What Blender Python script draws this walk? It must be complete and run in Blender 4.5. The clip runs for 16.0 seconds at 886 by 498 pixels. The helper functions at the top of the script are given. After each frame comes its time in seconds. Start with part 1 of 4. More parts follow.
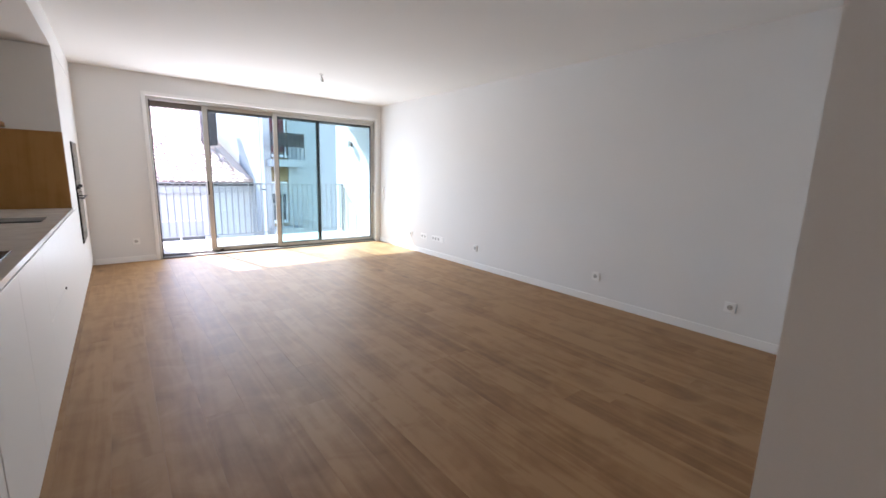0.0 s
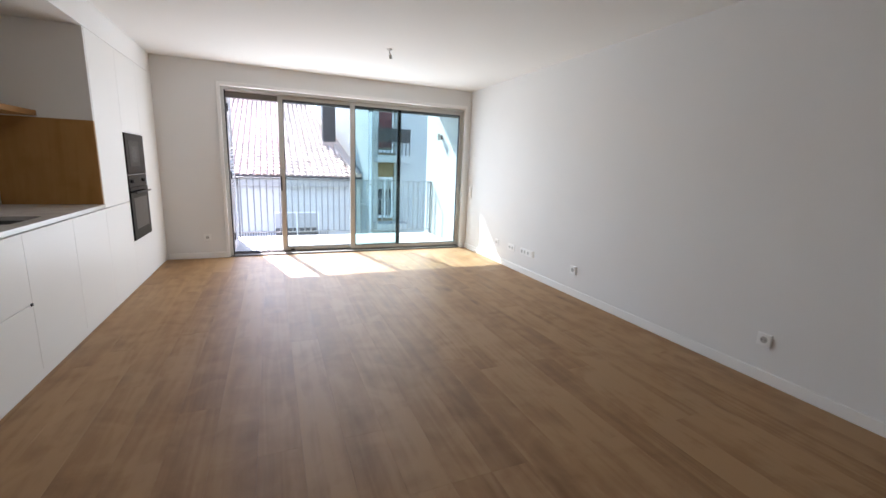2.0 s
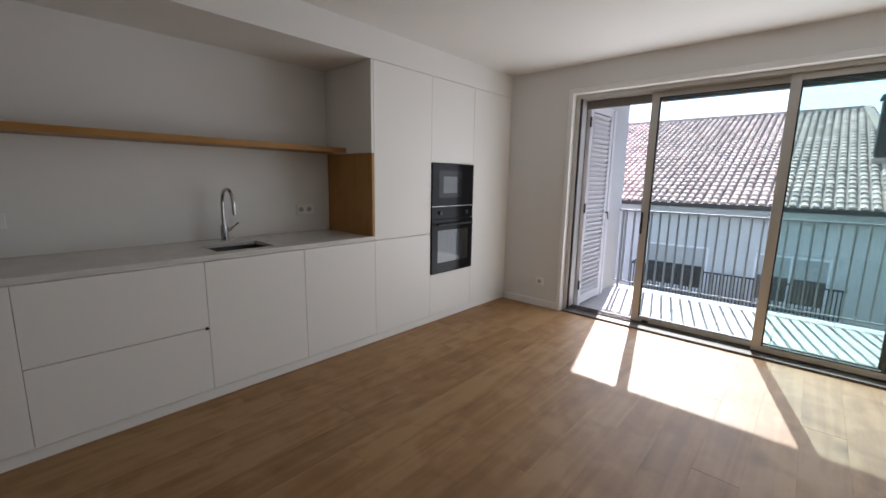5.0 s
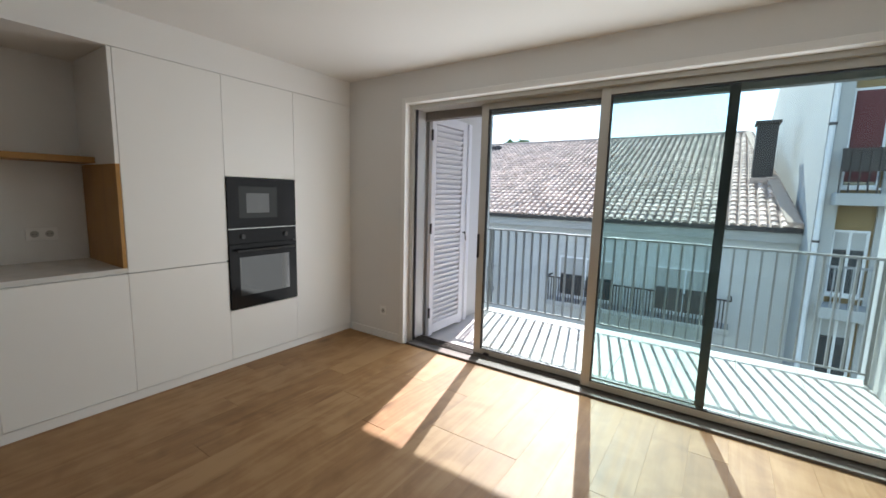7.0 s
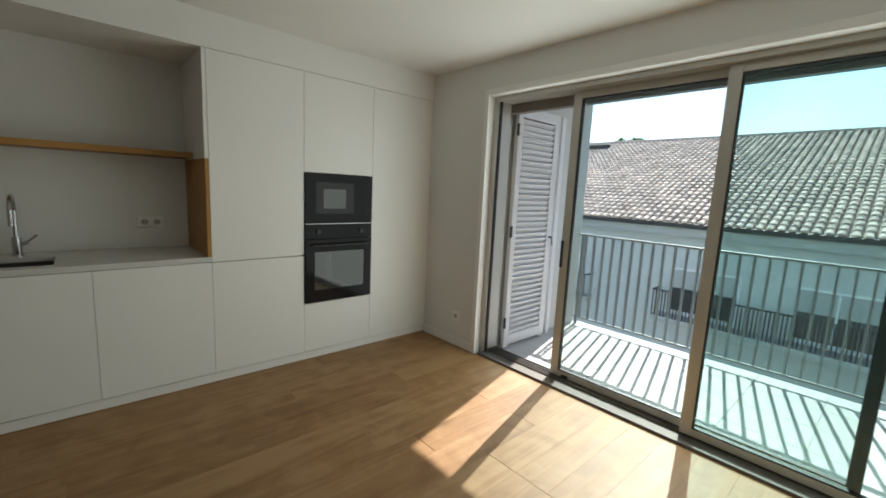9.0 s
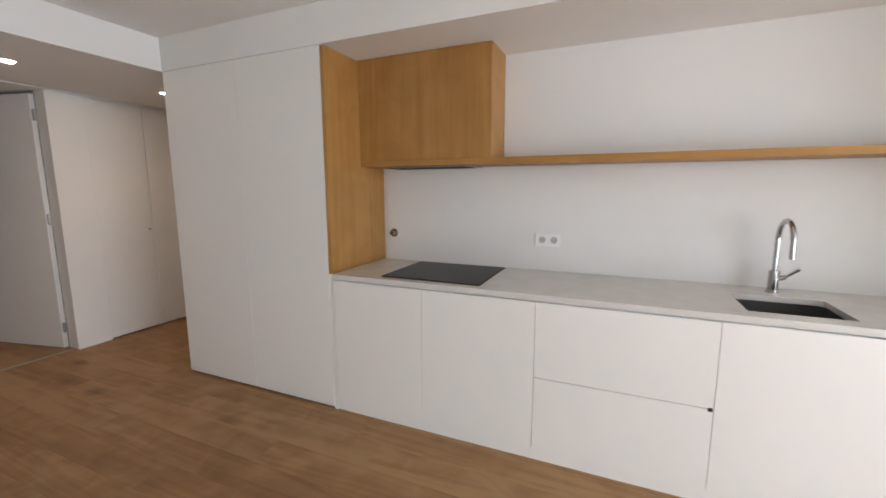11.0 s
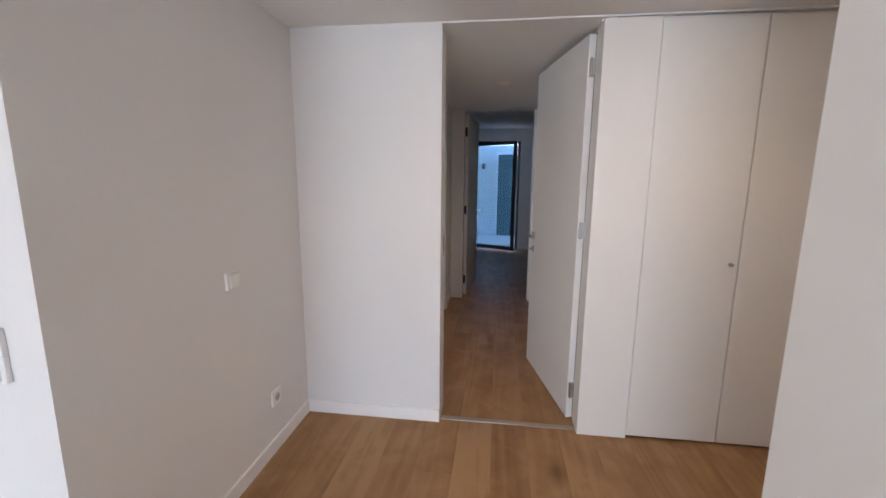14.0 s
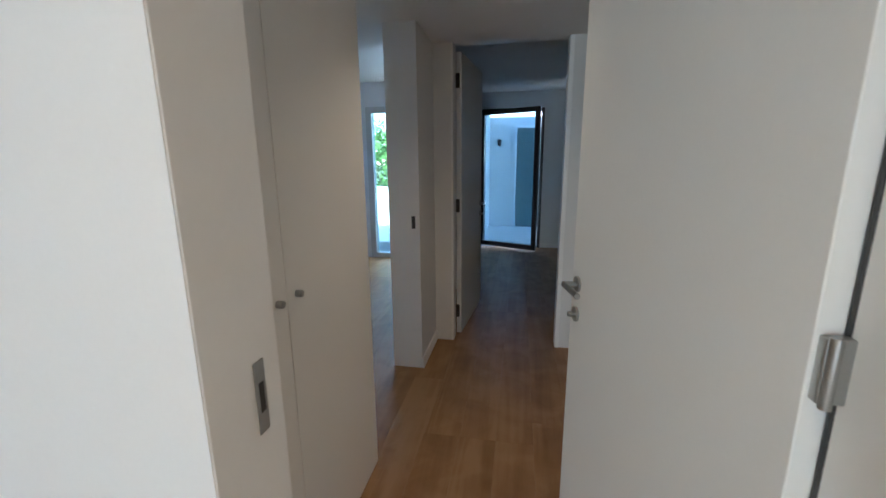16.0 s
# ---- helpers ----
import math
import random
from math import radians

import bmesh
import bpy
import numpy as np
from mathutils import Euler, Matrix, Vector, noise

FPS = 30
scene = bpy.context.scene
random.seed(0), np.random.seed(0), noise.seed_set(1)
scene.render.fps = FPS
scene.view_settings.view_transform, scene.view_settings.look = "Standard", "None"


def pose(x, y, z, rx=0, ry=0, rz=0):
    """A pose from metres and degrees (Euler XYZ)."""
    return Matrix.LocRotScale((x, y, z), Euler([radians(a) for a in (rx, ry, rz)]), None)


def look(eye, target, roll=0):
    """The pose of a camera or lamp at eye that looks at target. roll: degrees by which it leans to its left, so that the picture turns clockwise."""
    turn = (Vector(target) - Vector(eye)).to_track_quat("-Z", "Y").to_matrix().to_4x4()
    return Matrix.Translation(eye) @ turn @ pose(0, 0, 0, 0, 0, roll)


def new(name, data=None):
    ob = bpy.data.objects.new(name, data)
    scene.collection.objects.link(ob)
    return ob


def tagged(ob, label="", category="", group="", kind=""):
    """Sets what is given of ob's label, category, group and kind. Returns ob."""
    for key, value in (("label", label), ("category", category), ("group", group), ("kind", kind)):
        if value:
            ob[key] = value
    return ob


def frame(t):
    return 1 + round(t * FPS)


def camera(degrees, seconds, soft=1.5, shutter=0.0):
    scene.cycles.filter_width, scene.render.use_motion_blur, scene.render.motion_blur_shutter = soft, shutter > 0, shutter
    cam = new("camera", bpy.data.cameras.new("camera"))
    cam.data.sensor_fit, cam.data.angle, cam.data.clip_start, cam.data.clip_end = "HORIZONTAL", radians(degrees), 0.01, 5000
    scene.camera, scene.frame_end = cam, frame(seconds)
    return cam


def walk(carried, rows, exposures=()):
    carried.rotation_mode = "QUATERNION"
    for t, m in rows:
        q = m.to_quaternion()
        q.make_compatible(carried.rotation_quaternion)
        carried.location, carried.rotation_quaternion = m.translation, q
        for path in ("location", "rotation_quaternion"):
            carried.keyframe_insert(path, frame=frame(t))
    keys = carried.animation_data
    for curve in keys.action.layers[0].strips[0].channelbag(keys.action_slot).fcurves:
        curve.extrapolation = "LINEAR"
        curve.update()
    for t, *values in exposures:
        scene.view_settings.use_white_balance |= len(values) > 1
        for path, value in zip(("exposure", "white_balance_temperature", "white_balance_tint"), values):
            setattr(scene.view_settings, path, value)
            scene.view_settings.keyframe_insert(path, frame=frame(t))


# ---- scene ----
# the camera and its walk
cam = camera(94.8, 16.0, soft=1.55, shutter=0.1)
EXPOSURES = [(0.0, 3.68, 6110, 26), (1.5, 3.51, 6210, 25), (2.5, 3.2, 6210, 23), (3.5, 2.82, 6060, 22), (4.7, 2.49, 6310, 24), (6.8, 2.63, 6530, 21), (7.0, 2.46, 6570, 20), (7.4, 1.96, 6900, 9), (8.2, 1.84, 6950, 5), (10.3, 3.62, 6250, 23), (11.0, 4.22, 6320, 25), (12.0, 4.78, 5870, 21), (13.0, 4.63, 6180, 26), (14.5, 4.78, 5770, 23), (16.0, 4.85, 5670, 13)]
PATH = [
    (0, (-3.768, -6.634, 1.259), (-2.544, -5.095, 0.897), 1.7),
    (0.5, (-3.66, -6.533, 1.262), (-2.64, -4.851, 0.9), 1.5),
    (1, (-3.392, -6.38, 1.272), (-2.509, -4.628, 0.88), 2.0),
    (1.5, (-3.133, -6.173, 1.238), (-2.312, -4.391, 0.849), 2.1),
    (2, (-2.864, -5.878, 1.274), (-2.101, -4.072, 0.878), 2.3),
    (2.5, (-2.536, -5.578, 1.293), (-1.907, -3.72, 0.905), 2.1),
    (3, (-2.255, -5.196, 1.297), (-1.771, -3.294, 0.914), 2.0),
    (3.5, (-1.976, -4.79, 1.299), (-1.732, -2.841, 0.921), 2.0),
    (4, (-1.727, -4.423, 1.314), (-1.987, -2.471, 0.962), 2.6),
    (4.5, (-1.682, -4.104, 1.323), (-2.673, -2.401, 0.979), 1.5),
    (4.7, (-1.65, -3.99, 1.324), (-2.973, -2.529, 0.985), 1.0),
    (7, (-1.087, -2.807, 1.383), (-2.199, -1.167, 1.115), 1.5),
    (7.5, (-1.037, -2.505, 1.395), (-1.723, -0.645, 1.132), 0.9),
    (8, (-0.952, -2.376, 1.381), (-1.627, -0.513, 1.113), 1.8),
    (8.2, (-0.922, -2.358, 1.38), (-1.704, -0.538, 1.104), 2.4),
    (10.3, (-1.798, -3.068, 1.395), (-3.78, -3.153, 1.145), 0.6),
    (10.5, (-1.886, -3.174, 1.389), (-3.848, -3.459, 1.129), 0.4),
    (11, (-2.162, -3.477, 1.384), (-3.977, -4.266, 1.09), -0.1),
    (11.5, (-2.469, -3.759, 1.37), (-3.99, -5.021, 1.062), -0.7),
    (12, (-2.785, -4.066, 1.38), (-3.91, -5.687, 1.055), -0.5),
    (12.5, (-3.023, -4.42, 1.396), (-3.705, -6.272, 1.072), 0.1),
    (13, (-3.274, -4.742, 1.404), (-3.58, -6.691, 1.074), 0.6),
    (13.5, (-3.427, -5.145, 1.394), (-3.442, -7.119, 1.071), 0.8),
    (14, (-3.519, -5.568, 1.404), (-3.263, -7.523, 1.068), 0.5),
    (14.5, (-3.589, -5.99, 1.388), (-3.194, -7.915, 1.014), -0.2),
    (15, (-3.603, -6.424, 1.383), (-3.23, -8.347, 0.979), -0.1),
    (15.5, (-3.658, -6.914, 1.368), (-3.265, -8.827, 0.935), -0.6),
    (16, (-3.607, -7.346, 1.385), (-3.246, -9.267, 0.963), -0.5),
]
walk(cam, [(t, look(eye, aim, roll)) for t, eye, aim, roll in PATH], exposures=EXPOSURES)

# ---- world and light ----
SUN_AZ = math.atan2(-0.255, 1.0)      # sun stands out over the balcony, a little to the kitchen's side
SUN_EL = radians(39.5)
world = bpy.data.worlds.new("sky")
scene.world = world
world.use_nodes = True
wn, wl = world.node_tree.nodes, world.node_tree.links
sky = wn.new("ShaderNodeTexSky")
sky.sky_type = 'NISHITA'
sky.sun_disc = False
sky.sun_elevation = SUN_EL
sky.sun_rotation = SUN_AZ
sky.air_density, sky.dust_density, sky.ozone_density = 1.0, 0.12, 1.5
cloud_co = wn.new("ShaderNodeTexCoord")
cloud_map = wn.new("ShaderNodeMapping")
cloud_map.inputs["Scale"].default_value = (1.0, 1.0, 4.5)
cloud = wn.new("ShaderNodeTexNoise")
cloud.inputs["Scale"].default_value, cloud.inputs["Detail"].default_value = 2.6, 6.0
ramp = wn.new("ShaderNodeValToRGB")
ramp.color_ramp.elements[0].position, ramp.color_ramp.elements[1].position = 0.45, 0.75
ramp.color_ramp.elements[1].color = (0.55, 0.55, 0.55, 1)
cloud_mix = wn.new("ShaderNodeMix")
cloud_mix.data_type = 'RGBA'
cloud_mix.inputs["B"].default_value = (2.6, 2.9, 3.2, 1)
wl.new(cloud_co.outputs["Generated"], cloud_map.inputs["Vector"])
wl.new(cloud_map.outputs[0], cloud.inputs["Vector"])
wl.new(cloud.outputs["Fac"], ramp.inputs["Fac"])
wl.new(ramp.outputs["Color"], cloud_mix.inputs["Factor"])
wl.new(sky.outputs[0], cloud_mix.inputs["A"])
background = wn["Background"]
wl.new(cloud_mix.outputs["Result"], background.inputs["Color"])
background.inputs["Strength"].default_value = 0.076

sun_data = bpy.data.lights.new("sun", 'SUN')
sun_data.energy, sun_data.angle, sun_data.color = 2.0, radians(0.53), (1.0, 0.975, 0.94)
sun = new("sun", sun_data)
sun_dir = Vector((-0.247 * math.cos(SUN_EL), 0.969 * math.cos(SUN_EL), math.sin(SUN_EL)))
sun.matrix_world = look(sun_dir * 30, (0, 0, 0))

# the sky's light in the opening of the balcony window
day_data = bpy.data.lights.new("window_daylight", 'AREA')
day_data.shape, day_data.size, day_data.size_y = 'RECTANGLE', 2.7, 2.04
day_data.energy, day_data.color = 5.7, (0.855, 0.97, 0.94)
day = new("window_daylight", day_data)
day.matrix_world = look((-1.95, 0.05, 1.08), (-1.95, -3.0, 1.08))


# ---- materials ----
def mat(name, color, rough=0.5, metal=0.0, vary=0.06, scale=3.0, grain=90.0, bump=0.05, spec=0.5, stretch=(1, 1, 1), coat=0.0):
    """A surface with two scales of uneven tone, fine relief and uneven gloss."""
    m = bpy.data.materials.new(name)
    m.use_nodes = True
    n, l = m.node_tree.nodes, m.node_tree.links
    b = n["Principled BSDF"]
    b.inputs["Metallic"].default_value = metal
    b.inputs["Specular IOR Level"].default_value = spec
    b.inputs["Coat Weight"].default_value = coat
    co = n.new("ShaderNodeTexCoord")
    mp = n.new("ShaderNodeMapping")
    mp.inputs["Scale"].default_value = stretch
    l.new(co.outputs["Object"], mp.inputs["Vector"])
    big, fine = n.new("ShaderNodeTexNoise"), n.new("ShaderNodeTexNoise")
    big.inputs["Scale"].default_value, big.inputs["Detail"].default_value = scale, 4.0
    fine.inputs["Scale"].default_value, fine.inputs["Detail"].default_value = grain, 3.0
    l.new(mp.outputs[0], big.inputs["Vector"])
    l.new(mp.outputs[0], fine.inputs["Vector"])
    add = n.new("ShaderNodeMath")
    add.operation = 'MULTIPLY_ADD'
    l.new(fine.outputs["Fac"], add.inputs[0])
    add.inputs[1].default_value = 0.45
    l.new(big.outputs["Fac"], add.inputs[2])
    rg = n.new("ShaderNodeMapRange")
    rg.inputs["From Min"].default_value, rg.inputs["From Max"].default_value = 0.4, 1.05
    rg.inputs["To Min"].default_value, rg.inputs["To Max"].default_value = 1 - vary, 1 + vary
    l.new(add.outputs[0], rg.inputs["Value"])
    tone = n.new("ShaderNodeVectorMath")
    tone.operation = 'SCALE'
    tone.inputs[0].default_value = color
    l.new(rg.outputs[0], tone.inputs["Scale"])
    l.new(tone.outputs[0], b.inputs["Base Color"])
    rr = n.new("ShaderNodeMapRange")
    rr.inputs["To Min"].default_value, rr.inputs["To Max"].default_value = max(rough - 0.07, 0.02), min(rough + 0.07, 1)
    l.new(big.outputs["Fac"], rr.inputs["Value"])
    l.new(rr.outputs[0], b.inputs["Roughness"])
    if bump:
        bp = n.new("ShaderNodeBump")
        bp.inputs["Strength"].default_value, bp.inputs["Distance"].default_value = bump, 0.002
        l.new(fine.outputs["Fac"], bp.inputs["Height"])
        l.new(bp.outputs[0], b.inputs["Normal"])
    return m


def wood(name, dark, mid, light, along='y', rough=0.4, rings=9.0, knots=True, spec=0.5):
    """Oak: long grain along one axis, darker streaks, knots, and a tone of its own for every board."""
    m = bpy.data.materials.new(name)
    m.use_nodes = True
    n, l = m.node_tree.nodes, m.node_tree.links
    b = n["Principled BSDF"]
    b.inputs["Specular IOR Level"].default_value = spec
    co, info = n.new("ShaderNodeTexCoord"), n.new("ShaderNodeObjectInfo")
    off = n.new("ShaderNodeVectorMath")
    off.operation = 'SCALE'
    off.inputs[0].default_value = (37.0, 53.0, 29.0)
    l.new(info.outputs["Random"], off.inputs["Scale"])
    mv = n.new("ShaderNodeVectorMath")
    mv.operation = 'ADD'
    l.new(co.outputs["Object"], mv.inputs[0])
    l.new(off.outputs[0], mv.inputs[1])
    mp = n.new("ShaderNodeMapping")
    mp.inputs["Scale"].default_value = {'y': (1, 0.07, 1), 'z': (1, 1, 0.07)}[along]
    l.new(mv.outputs[0], mp.inputs["Vector"])
    grain, streak, blot = (n.new("ShaderNodeTexNoise") for _ in range(3))
    grain.inputs["Scale"].default_value, grain.inputs["Detail"].default_value, grain.inputs["Roughness"].default_value = 110.0, 5.0, 0.7
    streak.inputs["Scale"].default_value, streak.inputs["Detail"].default_value, streak.inputs["Distortion"].default_value = rings, 2.0, 2.2
    blot.inputs["Scale"].default_value, blot.inputs["Detail"].default_value, blot.inputs["Distortion"].default_value = 4.5, 4.0, 0.8
    l.new(mp.outputs[0], grain.inputs["Vector"])
    l.new(mp.outputs[0], streak.inputs["Vector"])
    l.new(mv.outputs[0], blot.inputs["Vector"])
    s1 = n.new("ShaderNodeMath")
    s1.operation = 'MULTIPLY_ADD'
    s1.inputs[1].default_value = 0.16
    l.new(grain.outputs["Fac"], s1.inputs[0])
    soft_streak = n.new("ShaderNodeMapRange")
    soft_streak.inputs["To Min"].default_value, soft_streak.inputs["To Max"].default_value = 0.24, 0.84
    l.new(streak.outputs["Fac"], soft_streak.inputs["Value"])
    l.new(soft_streak.outputs[0], s1.inputs[2])
    s2 = n.new("ShaderNodeMath")
    s2.operation = 'MULTIPLY_ADD'
    s2.inputs[1].default_value = 0.66 if knots else 0.55
    l.new(blot.outputs["Fac"], s2.inputs[0])
    l.new(s1.outputs[0], s2.inputs[2])
    growth = n.new("ShaderNodeTexNoise")
    growth.inputs["Scale"].default_value, growth.inputs["Detail"].default_value, growth.inputs["Distortion"].default_value = 4.2, 1.5, 0.5
    l.new(mp.outputs[0], growth.inputs["Vector"])
    lines = n.new("ShaderNodeMath")
    lines.operation = 'MULTIPLY'
    lines.inputs[1].default_value = 62.0
    l.new(growth.outputs["Fac"], lines.inputs[0])
    wave = n.new("ShaderNodeMath")
    wave.operation = 'SINE'
    l.new(lines.outputs[0], wave.inputs[0])
    figure = n.new("ShaderNodeMath")
    figure.operation = 'MULTIPLY_ADD'
    figure.inputs[1].default_value = 0.04 if knots else 0.015
    l.new(wave.outputs[0], figure.inputs[0])
    l.new(s2.outputs[0], figure.inputs[2])
    s3 = n.new("ShaderNodeMath")
    s3.operation = 'MULTIPLY_ADD'
    s3.inputs[1].default_value = 0.15
    l.new(info.outputs["Random"], s3.inputs[0])
    l.new(figure.outputs[0], s3.inputs[2])
    rp = n.new("ShaderNodeValToRGB")
    e = rp.color_ramp.elements
    e[0].position, e[0].color = 0.55, (*dark, 1)
    e[1].position, e[1].color = 1.0, (*light, 1)
    mid_e = e.new(0.82)
    mid_e.color = (*mid, 1)
    sh = n.new("ShaderNodeMath")
    sh.operation = 'SUBTRACT'
    sh.inputs[1].default_value = 0.145 if knots else 0.11
    l.new(s3.outputs[0], sh.inputs[0])
    l.new(sh.outputs[0], rp.inputs["Fac"])
    colour = rp.outputs["Color"]
    if knots:
        vo = n.new("ShaderNodeTexVoronoi")
        vo.inputs["Scale"].default_value = 2.3
        kmap = n.new("ShaderNodeMapping")
        kmap.inputs["Scale"].default_value = (1.0, 0.55, 1.0)
        l.new(mv.outputs[0], kmap.inputs["Vector"])
        l.new(kmap.outputs[0], vo.inputs["Vector"])
        kr = n.new("ShaderNodeValToRGB")
        kr.color_ramp.elements[0].position, kr.color_ramp.elements[0].color = 0.02, (0.7, 0.7, 0.7, 1)
        kr.color_ramp.elements[1].position, kr.color_ramp.elements[1].color = 0.15, (0, 0, 0, 1)
        l.new(vo.outputs["Distance"], kr.inputs["Fac"])
        kx = n.new("ShaderNodeMix")
        kx.data_type = 'RGBA'
        kx.inputs["B"].default_value = (dark[0] * 0.55, dark[1] * 0.5, dark[2] * 0.45, 1)
        l.new(kr.outputs["Color"], kx.inputs["Factor"])
        l.new(colour, kx.inputs["A"])
        colour = kx.outputs["Result"]
    l.new(colour, b.inputs["Base Color"])
    rr = n.new("ShaderNodeMapRange")
    rr.inputs["To Min"].default_value, rr.inputs["To Max"].default_value = rough - 0.08, rough + 0.10
    l.new(streak.outputs["Fac"], rr.inputs["Value"])
    l.new(rr.outputs[0], b.inputs["Roughness"])
    bp = n.new("ShaderNodeBump")
    bp.inputs["Strength"].default_value, bp.inputs["Distance"].default_value = 0.12, 0.002
    l.new(grain.outputs["Fac"], bp.inputs["Height"])
    l.new(bp.outputs[0], b.inputs["Normal"])
    return m


def glass(name, tint, gloss=1.0):
    """Thin pane: tinted see-through with a Fresnel reflection."""
    m = bpy.data.materials.new(name)
    m.use_nodes = True
    n, l = m.node_tree.nodes, m.node_tree.links
    n.remove(n["Principled BSDF"])
    tr, gl, fr, mx = n.new("ShaderNodeBsdfTransparent"), n.new("ShaderNodeBsdfGlossy"), n.new("ShaderNodeFresnel"), n.new("ShaderNodeMixShader")
    tr.inputs["Color"].default_value = (*tint, 1)
    gl.inputs["Roughness"].default_value = 0.01
    gl.inputs["Color"].default_value = (gloss, gloss, gloss, 1)
    fr.inputs["IOR"].default_value = 1.45
    l.new(fr.outputs[0], mx.inputs[0])
    l.new(tr.outputs[0], mx.inputs[1])
    l.new(gl.outputs[0], mx.inputs[2])
    l.new(mx.outputs[0], n["Material Output"].inputs["Surface"])
    return m


def glow(name, color, strength):
    m = bpy.data.materials.new(name)
    m.use_nodes = True
    b = m.node_tree.nodes["Principled BSDF"]
    b.inputs["Base Color"].default_value = (*color, 1)
    b.inputs["Emission Color"].default_value = (*color, 1)
    b.inputs["Emission Strength"].default_value = strength
    return m


PLASTER = mat("plaster", (0.80, 0.792, 0.777), 0.85, vary=0.025, scale=1.3, grain=140, bump=0.06, spec=0.25)
CEILING = mat("ceiling_paint", (0.87, 0.86, 0.84), 0.9, vary=0.02, scale=0.9, grain=120, bump=0.04, spec=0.2)
TRIM = mat("trim_lacquer", (0.88, 0.872, 0.855), 0.33, vary=0.02, grain=60, bump=0.02)
LACQUER = mat("white_lacquer", (0.88, 0.87, 0.845), 0.38, vary=0.006, scale=2.0, grain=160, bump=0.02, spec=0.4)
DOORPAINT = mat("door_paint", (0.83, 0.815, 0.78), 0.45, vary=0.02, scale=1.5, grain=130, bump=0.02, spec=0.4)
GAP = mat("shadow_gap", (0.12, 0.12, 0.12), 0.8, bump=0)
STONE = mat("quartz_worktop", (0.70, 0.69, 0.66), 0.22, vary=0.05, scale=9, grain=420, bump=0.01)
OAK = wood("oak_veneer", (0.31, 0.148, 0.038), (0.395, 0.198, 0.053), (0.455, 0.24, 0.073), 'z', 0.42, rings=7.0, knots=False, spec=0.35)
OAKH = wood("oak_veneer_lying", (0.31, 0.148, 0.038), (0.395, 0.198, 0.053), (0.455, 0.24, 0.073), 'y', 0.42, rings=7.0, knots=False, spec=0.35)
PLANK = wood("oak_plank", (0.20, 0.097, 0.034), (0.312, 0.166, 0.066), (0.385, 0.226, 0.103), 'y', 0.50, rings=5.0, spec=0.4)
STEEL = mat("brushed_steel", (0.42, 0.42, 0.41), 0.32, 1.0, vary=0.08, grain=300, stretch=(1, 0.05, 1), bump=0.03)
CHROME = mat("chrome", (0.50, 0.50, 0.51), 0.14, 1.0, vary=0.03, bump=0)
BLACKGLASS = mat("black_glass", (0.012, 0.012, 0.014), 0.07, vary=0.1, bump=0, spec=0.12)
BLACK = mat("black_plastic", (0.02, 0.02, 0.022), 0.45, vary=0.1, bump=0.02)
DISPLAY = mat("oven_window", (0.02, 0.022, 0.024), 0.03, vary=0.1, bump=0, spec=0.6, coat=0.4)
SINKSTEEL = mat("sink_steel", (0.20, 0.20, 0.195), 0.38, 0.9, vary=0.12, grain=260, bump=0.03)
HOBGLASS = mat("hob_glass", (0.007, 0.007, 0.008), 0.2, vary=0.1, bump=0, spec=0.06)
HOBMARK = mat("hob_mark", (0.045, 0.045, 0.045), 0.4, vary=0.1, bump=0)
ALU = mat("champagne_aluminium", (0.58, 0.575, 0.54), 0.42, 0.3, vary=0.03, grain=220, bump=0.02)
# sill and rails in a brown-grey darker than the aluminium frame
TRACK = mat("brown_grey_track", (0.15, 0.135, 0.12), 0.6, 0.2, vary=0.15, grain=120, bump=0.03)
DARKALU = mat("dark_gasket", (0.035, 0.036, 0.038), 0.5, vary=0.1, bump=0.02)
GLASS = glass("green_tinted_pane", (0.855, 0.92, 0.91))
INNERGLASS = glass("deeper_green_pane", (0.775, 0.89, 0.87))
# panes of the two far openings, tinted to dim the light behind them
SOFTPANE = glass("grey_green_pane", (0.55, 0.68, 0.69))
DIMPANE = glass("blue_grey_pane", (0.48, 0.62, 0.70))
CARCASS = mat("cabinet_carcass", (0.60, 0.595, 0.58), 0.6, bump=0)
PLASTIC = mat("white_plastic", (0.88, 0.875, 0.86), 0.35, vary=0.02, bump=0)
GREYPLASTIC = mat("socket_well", (0.48, 0.475, 0.46), 0.5, vary=0.04, bump=0)
SHUTTER = mat("white_shutter", (0.82, 0.82, 0.84), 0.5, vary=0.03, grain=60, bump=0.03)
RENDERWALL = mat("exterior_render", (0.66, 0.66, 0.64), 0.9, vary=0.06, scale=0.8, grain=60, bump=0.2, spec=0.2)
FACADE = mat("grey_white_render", (0.58, 0.585, 0.58), 0.9, vary=0.10, scale=0.35, grain=30, bump=0.2, spec=0.2)
# white render, its colour darkened so street walls look less brightly lit
FLATWALL = mat("darkened_white_render", (0.46, 0.46, 0.45), 0.9, vary=0.09, scale=0.5, grain=40, bump=0.2, spec=0.2)
OCHRE = mat("ochre_render", (0.29, 0.205, 0.105), 0.9, vary=0.08, scale=0.5, grain=30, bump=0.2, spec=0.2)
TERRACE = mat("pale_terrace_tile", (0.54, 0.53, 0.505), 0.6, vary=0.06, scale=2.0, grain=120, bump=0.06)
RAIL = mat("painted_rail", (0.32, 0.325, 0.33), 0.45, vary=0.04, bump=0.02)
ROOF = mat("clay_tile", (0.56, 0.43, 0.37), 0.8, vary=0.22, scale=0.7, grain=9, bump=0.3, spec=0.2)
DARKMETAL = mat("dark_metal", (0.05, 0.045, 0.045), 0.5, 0.3, vary=0.2, bump=0.03)
